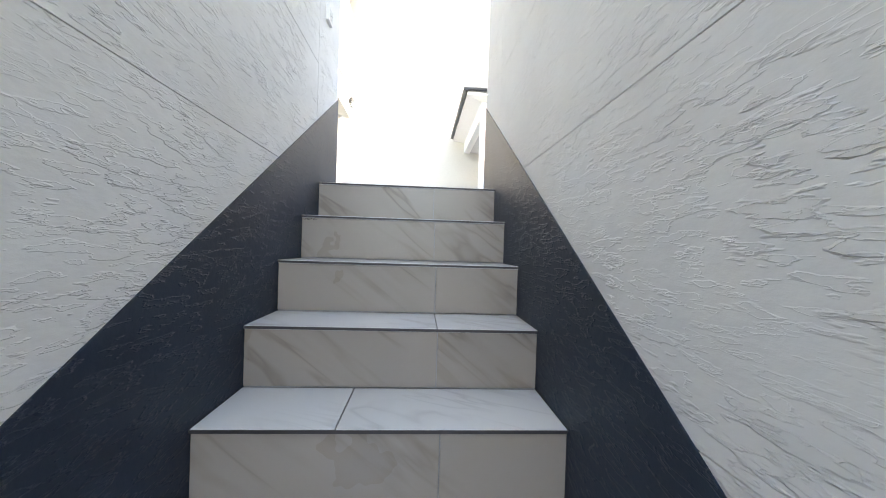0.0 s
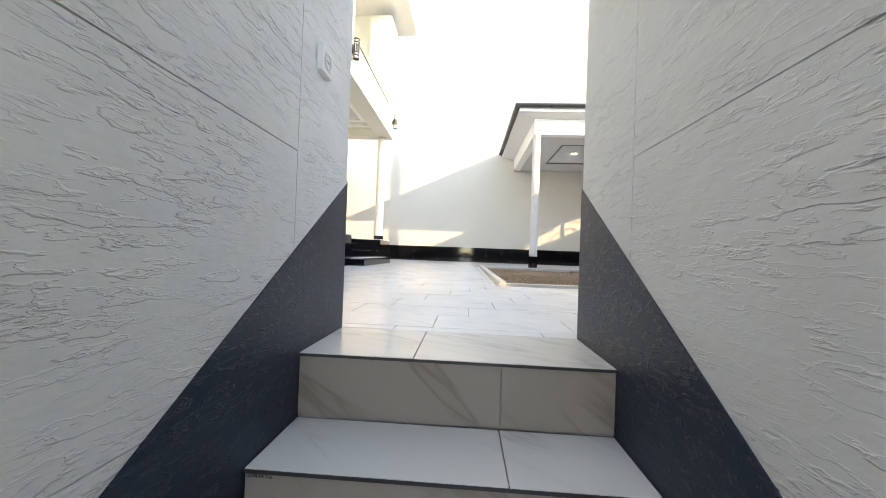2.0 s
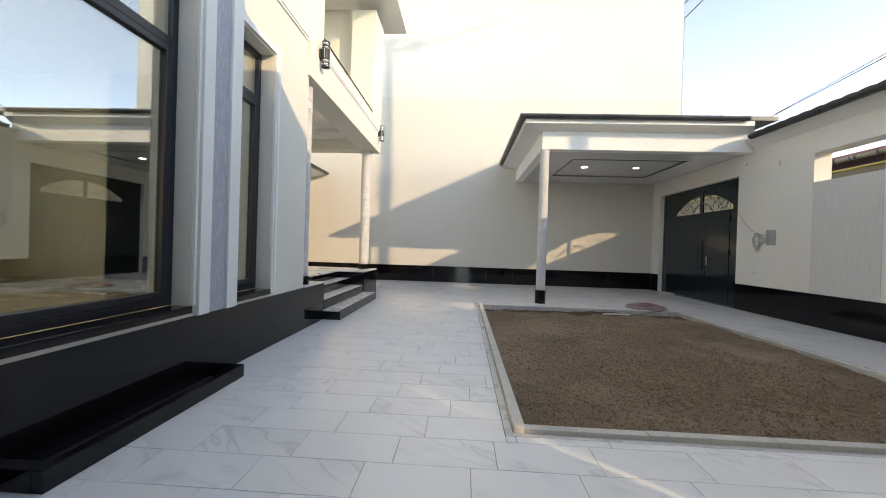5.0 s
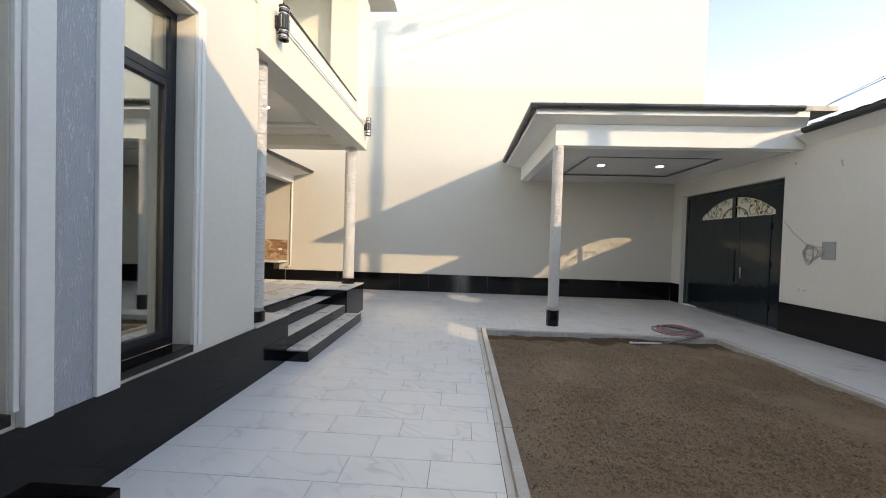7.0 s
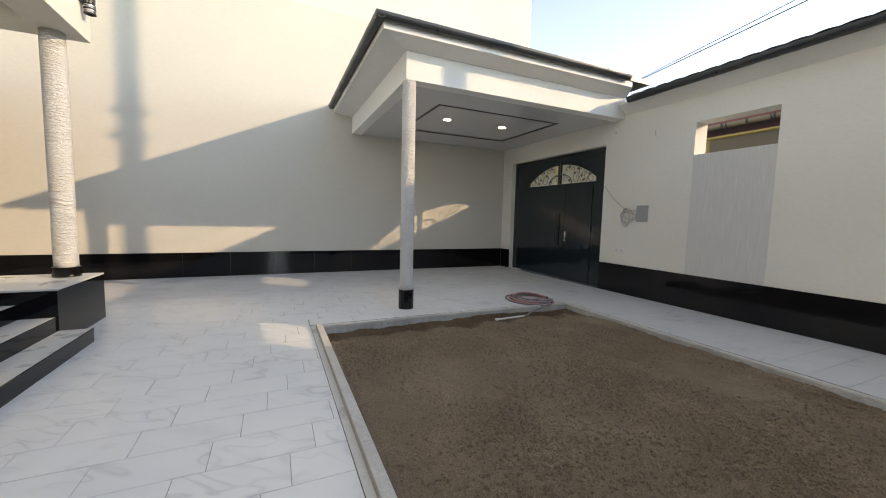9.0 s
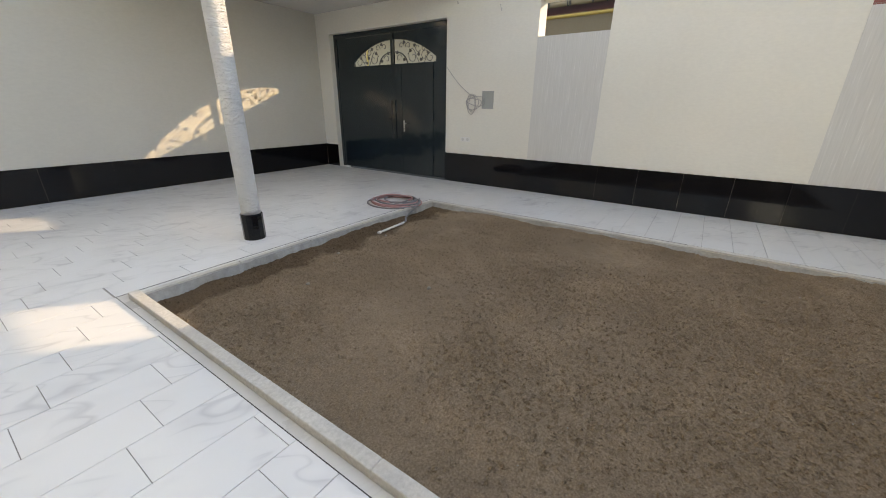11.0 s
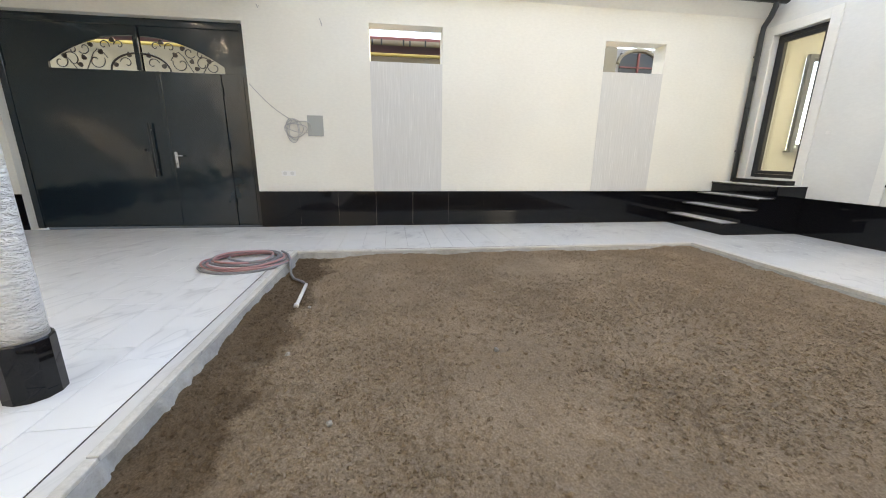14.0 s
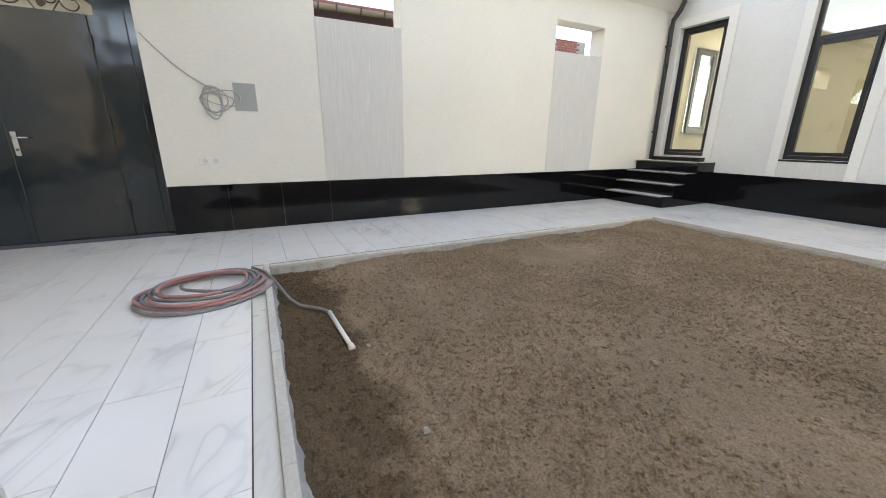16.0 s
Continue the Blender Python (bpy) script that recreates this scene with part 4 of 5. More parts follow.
for s in (-1, 1):
    c = YM
    arc = [(GX + 0.035, c + s * 0.40 * math.cos(a), LUN[2] + 0.24 * math.sin(a)) for a in [math.pi / 2 * k / 14 for k in range(15)]]
    part("inner_arch", tube(bmesh.new(), arc, 0.014, 8), M_IRON, gate, "iron arch", smooth=True)
    half = (LUN[1] - c) if s > 0 else (c - LUN[0])
    swirls = ((0.16, 0.10, 0.09, 0.2, 5.2), (0.52, 0.12, 0.12, 2.8, 8.6), (0.64, 0.28, 0.085, -0.6, -6.4), (0.80, 0.12, 0.115, 0.4, 6.2), (0.94, 0.09, 0.10, 2.6, 8.0),
              (0.40, 0.33, 0.075, 3.4, -2.4), (0.22, 0.34, 0.07, 0.0, 5.6), (0.78, 0.25, 0.06, 1.0, 6.6))
    for d, h, r, a0, a1 in swirls:
        q = d / 1.08 * half
        part("scroll", tube(bmesh.new(), spiral(c + s * q, LUN[2] + h, r, r * 0.22, a0 if s > 0 else math.pi - a0, a1 if s > 0 else math.pi - a1), 0.0075, 7), M_IRON, gate, "iron scroll", smooth=True)
    for d, h, a in ((0.30, 0.08, 0.6), (0.45, 0.24, 2.2), (0.66, 0.16, 1.2), (0.72, 0.06, 0.3), (0.88, 0.17, 2.6), (0.56, 0.33, 0.4), (0.30, 0.40, -0.4), (0.12, 0.22, 1.4)):
        q = d / 1.08 * half
        part("iron_leaf", leaf_shape(c + s * q, LUN[2] + h, a if s > 0 else math.pi - a), M_IRON, gate, "flat iron leaf")
    stem = [(GX + 0.035, c + s * (0.42 + 0.06 * k), LUN[2] + 0.16 + 0.14 * math.sin(k * 0.8) - 0.012 * k) for k in range(11)]
    part("stem", tube(bmesh.new(), stem, 0.007, 7), M_IRON, gate, "iron stem", smooth=True)

# ---- north wall and its neighbour ----
structure("wall_north", boxes((-9.0, 7.15, YN, YN + 0.30, -0.2, 6.27)), M_NORTH_DIMMED, "cream stucco courtyard wall", "wall")
structure("wall_north_upper", boxes((-9.0, 7.15, YN + 0.006, YN + 0.30, 6.27, 12.5)), M_UPPER, "paler stucco of the tall neighbouring wall", "wall")
plinth_slabs("granite_plinth_north", "y", YN - 0.001, -1, [(-5.4, XE - 0.016)], "polished black granite plinth along the north wall", 0.9, 0.54)

# ---- carport in the north-east corner ----
cp = thing("carport", "white carport roof with dark gutter and recessed lamps", "carport", kind="structure")
bx0, by0 = 1.84, 10.94
part("beam", boxes((bx0, XE - 0.001, by0, by0 + 0.22, 3.46, 3.86)), M_TRIM, cp)
part("beam", boxes((bx0, bx0 + 0.22, by0 + 0.22, YN - 0.001, 3.46, 3.86)), M_TRIM, cp)
part("ceiling_board", boxes((bx0 + 0.22, XE - 0.001, by0 + 0.22, 11.88, 3.475, 3.86), (bx0 + 0.22, XE - 0.001, 14.02, YN - 0.001, 3.475, 3.86),
                            (bx0 + 0.22, 2.78, 11.88, 14.02, 3.475, 3.86), (5.54, XE - 0.001, 11.88, 14.02, 3.475, 3.86)), M_CEILING, cp)
part("ceiling_line", boxes((2.772, 2.822, 11.872, 14.028, 3.468, 3.4745), (5.498, 5.548, 11.872, 14.028, 3.468, 3.4745), (2.822, 5.498, 11.872, 11.922, 3.468, 3.4745), (2.822, 5.498, 13.978, 14.028, 3.468, 3.4745)), M_BLACK, cp, "black channel line round the panel")
part("ceiling_panel", boxes((2.815, 5.505, 11.915, 13.985, 3.49, 3.55)), M_CEILING, cp, "glossy white ceiling panel")
part("shadow_gap", boxes((2.782, 5.538, 11.882, 14.018, 3.552, 3.60), (2.782, 2.813, 11.882, 14.018, 3.50, 3.552), (5.507, 5.538, 11.882, 14.018, 3.50, 3.552), (2.813, 5.507, 11.882, 11.913, 3.50, 3.552), (2.813, 5.507, 13.987, 14.018, 3.50, 3.552)), M_BLACK, cp, "black shadow gap")
ex, ey = 1.40, 10.60
bm = bmesh.new()
ring_in = [(XE - 0.001, by0, 3.862), (bx0, by0, 3.862), (bx0, YN - 0.001, 3.862)]
ring_out = [(XE - 0.25, ey, 3.93), (ex, ey, 3.93), (ex, YN - 0.001, 3.93)]
ring_lip = [(x, y, 4.03) for x, y, z in ring_out]
top_in = [(x, y, 4.06) for x, y, z in ring_in]
vi = [[bm.verts.new(p) for p in r] for r in (ring_in, ring_out, ring_lip, top_in)]
for r0, r1 in ((0, 1), (1, 2), (2, 3), (3, 0)):
    for k in range(2):
        bm.faces.new((vi[r0][k], vi[r0][k + 1], vi[r1][k + 1], vi[r1][k]))
part("soffit", bm, M_TRIM, cp, "white sloped soffit")
part("roof_sheet", prism(bmesh.new(), [(ex - 0.02, 4.035), (XE + 0.2, 4.035), (XE + 0.2, 4.12), (4.2, 4.12)], "y", ey - 0.02, YN - 0.002), M_ROOF, cp)
gutter(cp, (XE - 0.42, ey - 0.06, 4.075), (ex - 0.125, ey - 0.06, 4.075), 0.072)
gutter(cp, (ex - 0.06, ey - 0.125, 4.075), (ex - 0.06, YN - 0.01, 4.075), 0.072)
ceiling_lamp(3.37, 12.80, 3.49)
ceiling_lamp(4.73, 12.80, 3.49)

# ---- garden bed ----
BX0, BX1, BY0, BY1 = 0.45, 4.72, 4.95, 10.54
kerb = thing("bed_kerb", "cast concrete kerb round the garden bed", "kerb", kind="structure")
def kerb_run(x0, x1, y0, y1, along, z1, n):
    rnd = random.Random(int(x0 * 100 + y0 * 10))
    for k in range(n):
        a, b = k / n, (k + 1) / n
        dz = rnd.uniform(-0.003, 0.003)
        if along == "y":
            r = (x0, x1, y0 + (y1 - y0) * a + 0.001, y0 + (y1 - y0) * b - 0.001, -0.2, z1 + dz)
        else:
            r = (x0 + (x1 - x0) * a + 0.001, x0 + (x1 - x0) * b - 0.001, y0, y1, -0.2, z1 + dz)
        part("kerb_stone", boxes(r, bevel=0.006), M_KERB, kerb)
kerb_run(BX0 + 0.06, BX0 + 0.135, BY0 + 0.05, BY1 - 0.095, "y", 0.045, 6)
kerb_run(BX0 + 0.136, BX1 - 0.05, BY1 - 0.145, BY1 - 0.095, "x", 0.02, 5)
kerb_run(BX1 - 0.12, BX1 - 0.05, BY0 + 0.05, BY1 - 0.146, "y", 0.012, 6)
kerb_run(BX0 + 0.136, BX1 - 0.121, BY0 + 0.05, BY0 + 0.12, "x", 0.03, 5)
strip = thing("border_strip", "grey marble border strip beside the kerb", "border", kind="structure")
for r in ((BX0, BX0 + 0.058, BY0 + 0.05, BY1, -0.02, -0.004), (BX0 + 0.059, BX1, BY1 - 0.093, BY1 - 0.002, -0.02, -0.004), (BX1 - 0.048, BX1 - 0.002, BY0, BY1 - 0.095, -0.02, -0.004), (BX0, BX1 - 0.05, BY0, BY0 + 0.048, -0.02, -0.004)):
    part("strip_tile", boxes(r), M_TREADW, strip)
for r in ((BX0 - 0.004, BX0 + 0.004, BY0, BY1, -0.02, -0.0015), (BX0 + 0.004, BX1, BY1 - 0.004, BY1 + 0.004, -0.02, -0.0015), (BX1 - 0.004, BX1 + 0.004, BY0, BY1 - 0.004, -0.02, -0.0015), (BX0 + 0.004, BX1 - 0.004, BY0 - 0.004, BY0 + 0.004, -0.02, -0.0015)):
    part("edge_profile", boxes(r), M_EDGE, strip, "dark metal edge profile")
# ragged mortar haunch on the inner side of the kerb
def haunch(p0, p1, inward, name):
    bm = bmesh.new()
    n = 220
    d = Vector(p1) - Vector(p0)
    iv = Vector(inward)
    top, mid, low = [], [], []
    for k in range(n + 1):
        p = Vector(p0) + d * (k / n)
        h = noise.noise(p * 3.1) * 0.026 + noise.noise(p * 11.0) * 0.024 + noise.noise(p * 29.0) * 0.010
        top.append(bm.verts.new(p + Vector((0, 0, 0.0))))
        mid.append(bm.verts.new(p + iv * (0.014 + 0.5 * h) + Vector((0, 0, -0.03 + h))))
        low.append(bm.verts.new(p + iv * (0.035 + 1.5 * h) + Vector((0, 0, -0.16))))
    for a, b in ((top, mid), (mid, low)):
        for k in range(n):
            bm.faces.new((a[k], a[k + 1], b[k + 1], b[k]))
    part(name, bm, M_MORTAR, kerb, "ragged mortar haunch", smooth=True)
haunch((BX0 + 0.13, BY1 - 0.144, 0.0), (BX1 - 0.12, BY1 - 0.144, 0.0), (0, -1, 0), "haunch")
haunch((BX1 - 0.119, BY0 + 0.12, -0.005), (BX1 - 0.119, BY1 - 0.145, -0.005), (-1, 0, 0), "haunch")
haunch((BX0 + 0.13, BY0 + 0.119, -0.005), (BX1 - 0.12, BY0 + 0.119, -0.005), (0, 1, 0), "haunch")

# soil: one finely broken sheet
def soil_z(x, y):
    p = Vector((x, y, 0))
    z = -0.040 + 0.035 * noise.noise(p * 0.8) + 0.026 * noise.noise(p * 2.3 + Vector((7, 0, 0)))
    rough = 0.35 + 0.6 * max(0.0, min(1.0, 0.45 + 1.6 * noise.noise(p * 0.9 + Vector((3, 9, 0))) + 0.8 * noise.noise(p * 2.9)))
    z += 0.014 * noise.noise(p * 5.0) + rough * (0.016 * noise.noise(p * 11.0) + 0.013 * abs(noise.noise(p * 23.0)) + 0.008 * noise.noise(p * 45.0))
    d = BY1 - 0.145 - y + 0.25 * noise.noise(Vector((x * 2.2, 3.0, 0)))
    if d < 0.55:
        z -= 0.030 * (1 - max(0.0, d) / 0.55) ** 0.7
    if x > 2.6 and x < 3.9:
        z += 0.03 * max(0.0, 1 - ((x - 3.55) ** 2 + (y - 9.75) ** 2) / 0.16) - 0.04 * max(0.0, 1 - ((x - 3.35) ** 2 + (y - 9.80) ** 2) / 0.03)
    return z
sx0, sx1, sy0, sy1 = BX0 + 0.10, BX1 - 0.08, BY0 + 0.08, BY1 - 0.10
NXS, NYS = 400, 520
verts = [(sx0 + (sx1 - sx0) * i / NXS, sy0 + (sy1 - sy0) * j / NYS, soil_z(sx0 + (sx1 - sx0) * i / NXS, sy0 + (sy1 - sy0) * j / NYS)) for j in range(NYS + 1) for i in range(NXS + 1)]
faces = [(j * (NXS + 1) + i, j * (NXS + 1) + i + 1, (j + 1) * (NXS + 1) + i + 1, (j + 1) * (NXS + 1) + i) for j in range(NYS) for i in range(NXS)]
me = bpy.data.meshes.new("soil")
me.from_pydata(verts, [], faces)
me.materials.append(M_SOIL)
for f in me.polygons:
    f.use_smooth = True
tagged(new("soil", me), "dry brown raked soil, damp along one side", "soil", kind="stuff")

# clods and small stones
rnd = random.Random(5)
def clod_mesh(material, count, smin, smax, seed, name, label):
    """Many rough eight-sided crumbs in one sheet."""
    r = np.random.default_rng(seed)
    vs, fs = [], []
    octa = np.array([(1, 0, 0), (-1, 0, 0), (0, 1, 0), (0, -1, 0), (0, 0, 1), (0, 0, -1)], float)
    tri = ((0, 2, 4), (2, 1, 4), (1, 3, 4), (3, 0, 4), (2, 0, 5), (1, 2, 5), (3, 1, 5), (0, 3, 5))
    for k in range(count):
        x, y = r.uniform(sx0 + 0.08, sx1 - 0.08), r.uniform(sy0 + 0.08, sy1 - 0.10)
        if noise.noise(Vector((x * 0.9, y * 0.9, 4.0))) < r.uniform(-0.5, 0.35):
            continue
        size = smin + (smax - smin) * r.random() ** 3
        a = r.uniform(0, 6.28)
        p = octa * r.uniform(0.55, 1.3, (6, 1)) * size * np.array((1.0, 0.85, 0.65)) + r.normal(0, 0.15 * size, (6, 3))
        ca, sa = math.cos(a), math.sin(a)
        z = soil_z(x, y) + size * 0.2
        base = len(vs)
        vs += [(x + u * ca - v * sa, y + u * sa + v * ca, z + w) for u, v, w in p]
        fs += [tuple(base + q for q in t) for t in tri]
    me = bpy.data.meshes.new(name)
    me.from_pydata(vs, [], fs)
    me.materials.append(material)
    tagged(new(name, me), label, "soil", kind="stuff")
clod_mesh(M_SOIL, 90000, 0.004, 0.020, 11, "clods", "loose crumbs of brown soil on the bed")
clod_mesh(M_PEBBLE, 420, 0.002, 0.010, 31, "pebbles", "small pale stones scattered on the soil")
for x, y, s in ((2.1, 8.6, 0.022), (2.98, 9.93, 0.018), (1.55, 9.55, 0.02), (2.2, 9.9, 0.02)):
    bm = bmesh.new()
    bmesh.ops.create_icosphere(bm, subdivisions=2, radius=s, matrix=Matrix.Translation((x, y, soil_z(x, y) + s * 0.35)) @ Matrix.Diagonal((1.0, 0.8, 0.6, 1)))
    for v in bm.verts:
        v.co += Vector((rnd.uniform(-1, 1), rnd.uniform(-1, 1), rnd.uniform(-1, 1))) * s * 0.12
    tagged(part("stone", bm, M_PEBBLE), "pale small stone lying on the soil", "stone")

# ---- hose ----
hose = thing("garden_hose", "coiled grey and pink rubber hose on the marble paving", "hose")
HC = Vector((4.17, 10.84, 0.0))
def coil(rx, ry, turn, z, wob, seed, a0=0.0, a1=2 * math.pi, off=(0, 0)):
    r = random.Random(seed)
    ph = r.uniform(0, 6)
    ct, st = math.cos(turn), math.sin(turn)
    pts = []
    n = 60
    for k in range(n + 1):
        a = a0 + (a1 - a0) * k / n
        f = 1 + wob * math.sin(2 * a + ph) + wob * 0.6 * math.sin(3 * a + 2 * ph)
        u, v = rx * f * math.cos(a), ry * f * math.sin(a)
        pts.append((HC.x + off[0] + u * ct - v * st, HC.y + off[1] + u * st + v * ct, z + 0.006 * math.sin(3 * a + ph)))
    return pts
for k in range(7):
    red = k in (1, 3, 6)
    part("loop", tube(bmesh.new(), coil(0.455 - 0.026 * k, 0.37 - 0.020 * k, 1.45 + 0.07 * k, 0.014 + 0.011 * k, 0.045, 20 + k, off=(0.02 * (k % 3), -0.015 * (k % 2))), 0.0125, 10), M_HOSE_RED if red else M_HOSE, hose, "pink rubber loop" if red else "grey rubber loop", smooth=True)
part("loop", tube(bmesh.new(), coil(0.24, 0.20, 1.2, 0.085, 0.05, 33, 0.3, 3.6, (-0.02, -0.08)), 0.0125, 10), M_HOSE, hose, "grey rubber loop", smooth=True)
lie = 0.008 + max(soil_z(2.95 + 0.03 * k, 10.03 + 0.003 * k) for k in range(19))
tail = [(4.42, 10.52, 0.075), (4.32, 10.43, 0.06), (4.20, 10.38, 0.03), (4.02, 10.33, -0.005), (3.86, 10.29, -0.03), (3.72, 10.23, soil_z(3.72, 10.23) + 0.02), (3.60, 10.12, soil_z(3.60, 10.12) + 0.02), (3.48, 10.055, lie)]
part("tail", tube(bmesh.new(), tail, 0.0125, 10), M_HOSE, hose, "grey rubber tail", smooth=True)
nz = part("nozzle", tube(bmesh.new(), [(3.49, 10.06, lie), (2.99, 10.03, lie)], 0.015, 12), M_WHITE_PLASTIC, hose, "white plastic pipe end", smooth=True)
part("nozzle_lip", tube(bmesh.new(), [(2.992, 10.03, lie), (2.955, 10.028, lie)], 0.020, 12), M_WHITE_PLASTIC, nz, smooth=True)

# ---- small fittings ----
bxr = thing("meter_box", "flush grey sheet metal wall box", "electrical box")
part("cover", boxes((XE - 0.008, XE - 0.001, 10.285, 10.525, 1.445, 1.755), bevel=0.002), M_BOX, bxr)
part("rim", boxes((XE - 0.011, XE - 0.008, 10.285, 10.525, 1.743, 1.755), (XE - 0.011, XE - 0.008, 10.285, 10.525, 1.445, 1.457), (XE - 0.011, XE - 0.008, 10.285, 10.297, 1.457, 1.743), (XE - 0.011, XE - 0.008, 10.513, 10.525, 1.457, 1.743)), M_BOX, bxr)
cb = thing("cable_coil", "loose grey cable coiled below a wall box", "cable")
lead = [(GX - 0.01, 11.36, 2.22), (XE - 0.012, 11.32, 2.18)] + [(XE - 0.012, 11.32 - 0.56 * k / 10, 2.18 - 0.50 * k / 10 - 0.05 * math.sin(math.pi * k / 10)) for k in range(1, 11)]
part("lead", tube(bmesh.new(), lead, 0.006, 8), M_CABLE, cb, smooth=True)
for k, (cy, cz, ry, rz) in enumerate(((10.72, 1.56, 0.13, 0.14), (10.70, 1.54, 0.17, 0.10), (10.75, 1.53, 0.10, 0.17), (10.66, 1.58, 0.20, 0.08), (10.73, 1.52, 0.07, 0.15))):
    part("loop", tube(bmesh.new(), [(XE - 0.014 - 0.006 * k, cy + ry * math.cos(a), cz + rz * math.sin(a) + 0.02 * math.sin(2 * a + k)) for a in [2 * math.pi * q / 36 for q in range(37)]], 0.006, 7), M_CABLE, cb, smooth=True)
sk = thing("double_socket", "white double wall socket above the plinth", "socket")
part("plate", boxes((XE - 0.010, XE - 0.001, 10.762, 10.98, 0.825, 0.908), bevel=0.003), M_WHITE_PLASTIC, sk)
for y in (10.815, 10.925):
    part("insert", tube(bmesh.new(), [(XE - 0.014, y, 0.866), (XE - 0.010, y, 0.866)], 0.03, 16), M_SOCKET_IN, sk)
for y, z in ((11.11, 3.25), (10.24, 3.11)):
    st = thing("wall_wire", "short loose wire end sticking out of the wall", "wire")
    part("stub", tube(bmesh.new(), [(XE + 0.01, y, z), (XE - 0.03, y, z - 0.005), (XE - 0.04, y - 0.02, z - 0.05), (XE - 0.03, y - 0.03, z - 0.10 if y < 11 else z - 0.02)], 0.007, 8), M_CABLE, st)
sw = thing("bell_switch", "small white switch beside the glazed door", "switch")
part("plate", boxes((5.00, 5.055, YS + 0.001, YS + 0.014, 1.555, 1.605), bevel=0.003), M_WHITE_PLASTIC, sw)

# socket in the passage
so = thing("wall_socket", "white surface wall socket with a round recess", "socket")
syc, szc = 2.425, 0.905
part("plate", boxes((XL, XL + 0.018, syc - 0.041, syc + 0.041, szc - 0.041, szc + 0.041), bevel=0.002), M_WHITE_PLASTIC, so)
bm = bmesh.new()
ringv = []
for rr, xx in ((0.025, XL + 0.0175), (0.025, XL + 0.021), (0.0225, XL + 0.0215), (0.0205, XL + 0.0192)):
    ringv.append([bm.verts.new((xx, syc + rr * math.cos(a), szc + rr * math.sin(a))) for a in [2 * math.pi * k / 28 for k in range(28)]])
for a, b in zip(ringv, ringv[1:]):
    for k in range(28):
        bm.faces.new((a[k], a[(k + 1) % 28], b[(k + 1) % 28], b[k]))
bm.faces.new(ringv[-1])
part("socket_ring", bm, M_SOCKET_IN, so, smooth=False)
for dy in (-0.0095, 0.0, 0.0095):
    part("contact_hole", tube(bmesh.new(), [(XL + 0.0180, syc + dy, szc), (XL + 0.0198, syc + dy, szc)], 0.0026, 10), M_BLACK, so)
part("insert_plate", boxes((XL + 0.0182, XL + 0.0187, syc - 0.028, syc + 0.028, szc - 0.028, szc + 0.028)), M_SOCKET_IN, so)

# lettering on the second nosing
fc = bpy.data.curves.new("mark", "FONT")
fc.body = "LINDA LG"
fc.size, fc.extrude = 0.013, 0.0004
tx = new("nosing_mark", fc)
tx.matrix_world = pose(XL + 0.012, NOSE_Y - GO + 0.0025, -RISE - 0.021, 90, 0, 0)
fc.materials.append(M_BLACK)
tagged(tx, "small dark printed mark on a stair riser", "lettering")

# ---- alcove in the north-west ----
alc = thing("alcove_roof", "white eaves with a graphite gutter in the corner", "roof", kind="structure")
part("beam", boxes((-5.45, -5.20, 12.16, YN - 0.001, 3.27, 3.55)), M_TRIM, alc)
part("soffit", prism(bmesh.new(), [(-5.20, 3.48), (-4.70, 3.56), (-4.70, 3.60), (-5.20, 3.60)], "y", 11.86, YN - 0.001), M_TRIM, alc)
part("roof_sheet", prism(bmesh.new(), [(-4.68, 3.602), (-9.0, 3.602), (-9.0, 4.4), (-7.0, 4.4)], "y", 11.86, YN - 0.001), M_ROOF, alc)
gutter(alc, (-4.63, YN - 0.005, 3.63), (-4.63, 11.86, 3.63), 0.06)
structure("wall_alcove_back", boxes((-9.0, -8.7, 7.0, YN, -0.2, 3.6)), M_STUCCO, "cream stucco wall at the back of the alcove", "wall")
structure("wall_alcove_side", boxes((-8.7, -5.1, 11.9, 12.15, -0.2, 3.6)), M_STUCCO, "cream stucco side wall of the alcove", "wall")
structure("plinth_alcove", boxes((-8.7, -5.42, YN - 0.03, YN - 0.002, 0, 0.54)), M_GRANITE, "polished black granite plinth in the alcove", "plinth")
structure("wall_west_strip", boxes((-5.45, -2.06, 12.0, 12.02, -0.18, -0.02)), M_GROUT, "joint bed under the paving edge", "floor")
shelf = thing("stone_counter", "pale stone counter on a dark base in the alcove", "counter")
part("top", boxes((-7.6, -5.36, 14.55, YN - 0.035, 0.78, 0.84), bevel=0.004), M_TREADW, shelf)
part("base", boxes((-7.6, -5.6, 14.75, YN - 0.035, 0.0, 0.78)), M_GRANITE, shelf)
sl = thing("stone_slab", "brown veined stone slab standing on the counter", "stone slab")
part("slab", boxes((-7.4, -5.34, YN - 0.075, YN - 0.045, 0.84, 1.47), bevel=0.003), M_SLAB, sl)
part("sticker", boxes((-5.62, -5.50, YN - 0.0765, YN - 0.075, 1.14, 1.20)), M_WHITE_PLASTIC, sl, "white paper sticker")
wp = thing("drain_pipe", "thin white drain pipe on the north wall", "pipe")
part("pipe", tube(bmesh.new(), [(-5.24, YN - 0.03, 3.27), (-5.24, YN - 0.03, 0.66), (-5.26, YN - 0.05, 0.64), (-5.34, YN - 0.06, 0.64)], 0.024, 12), M_WHITE_PLASTIC, wp, smooth=True)

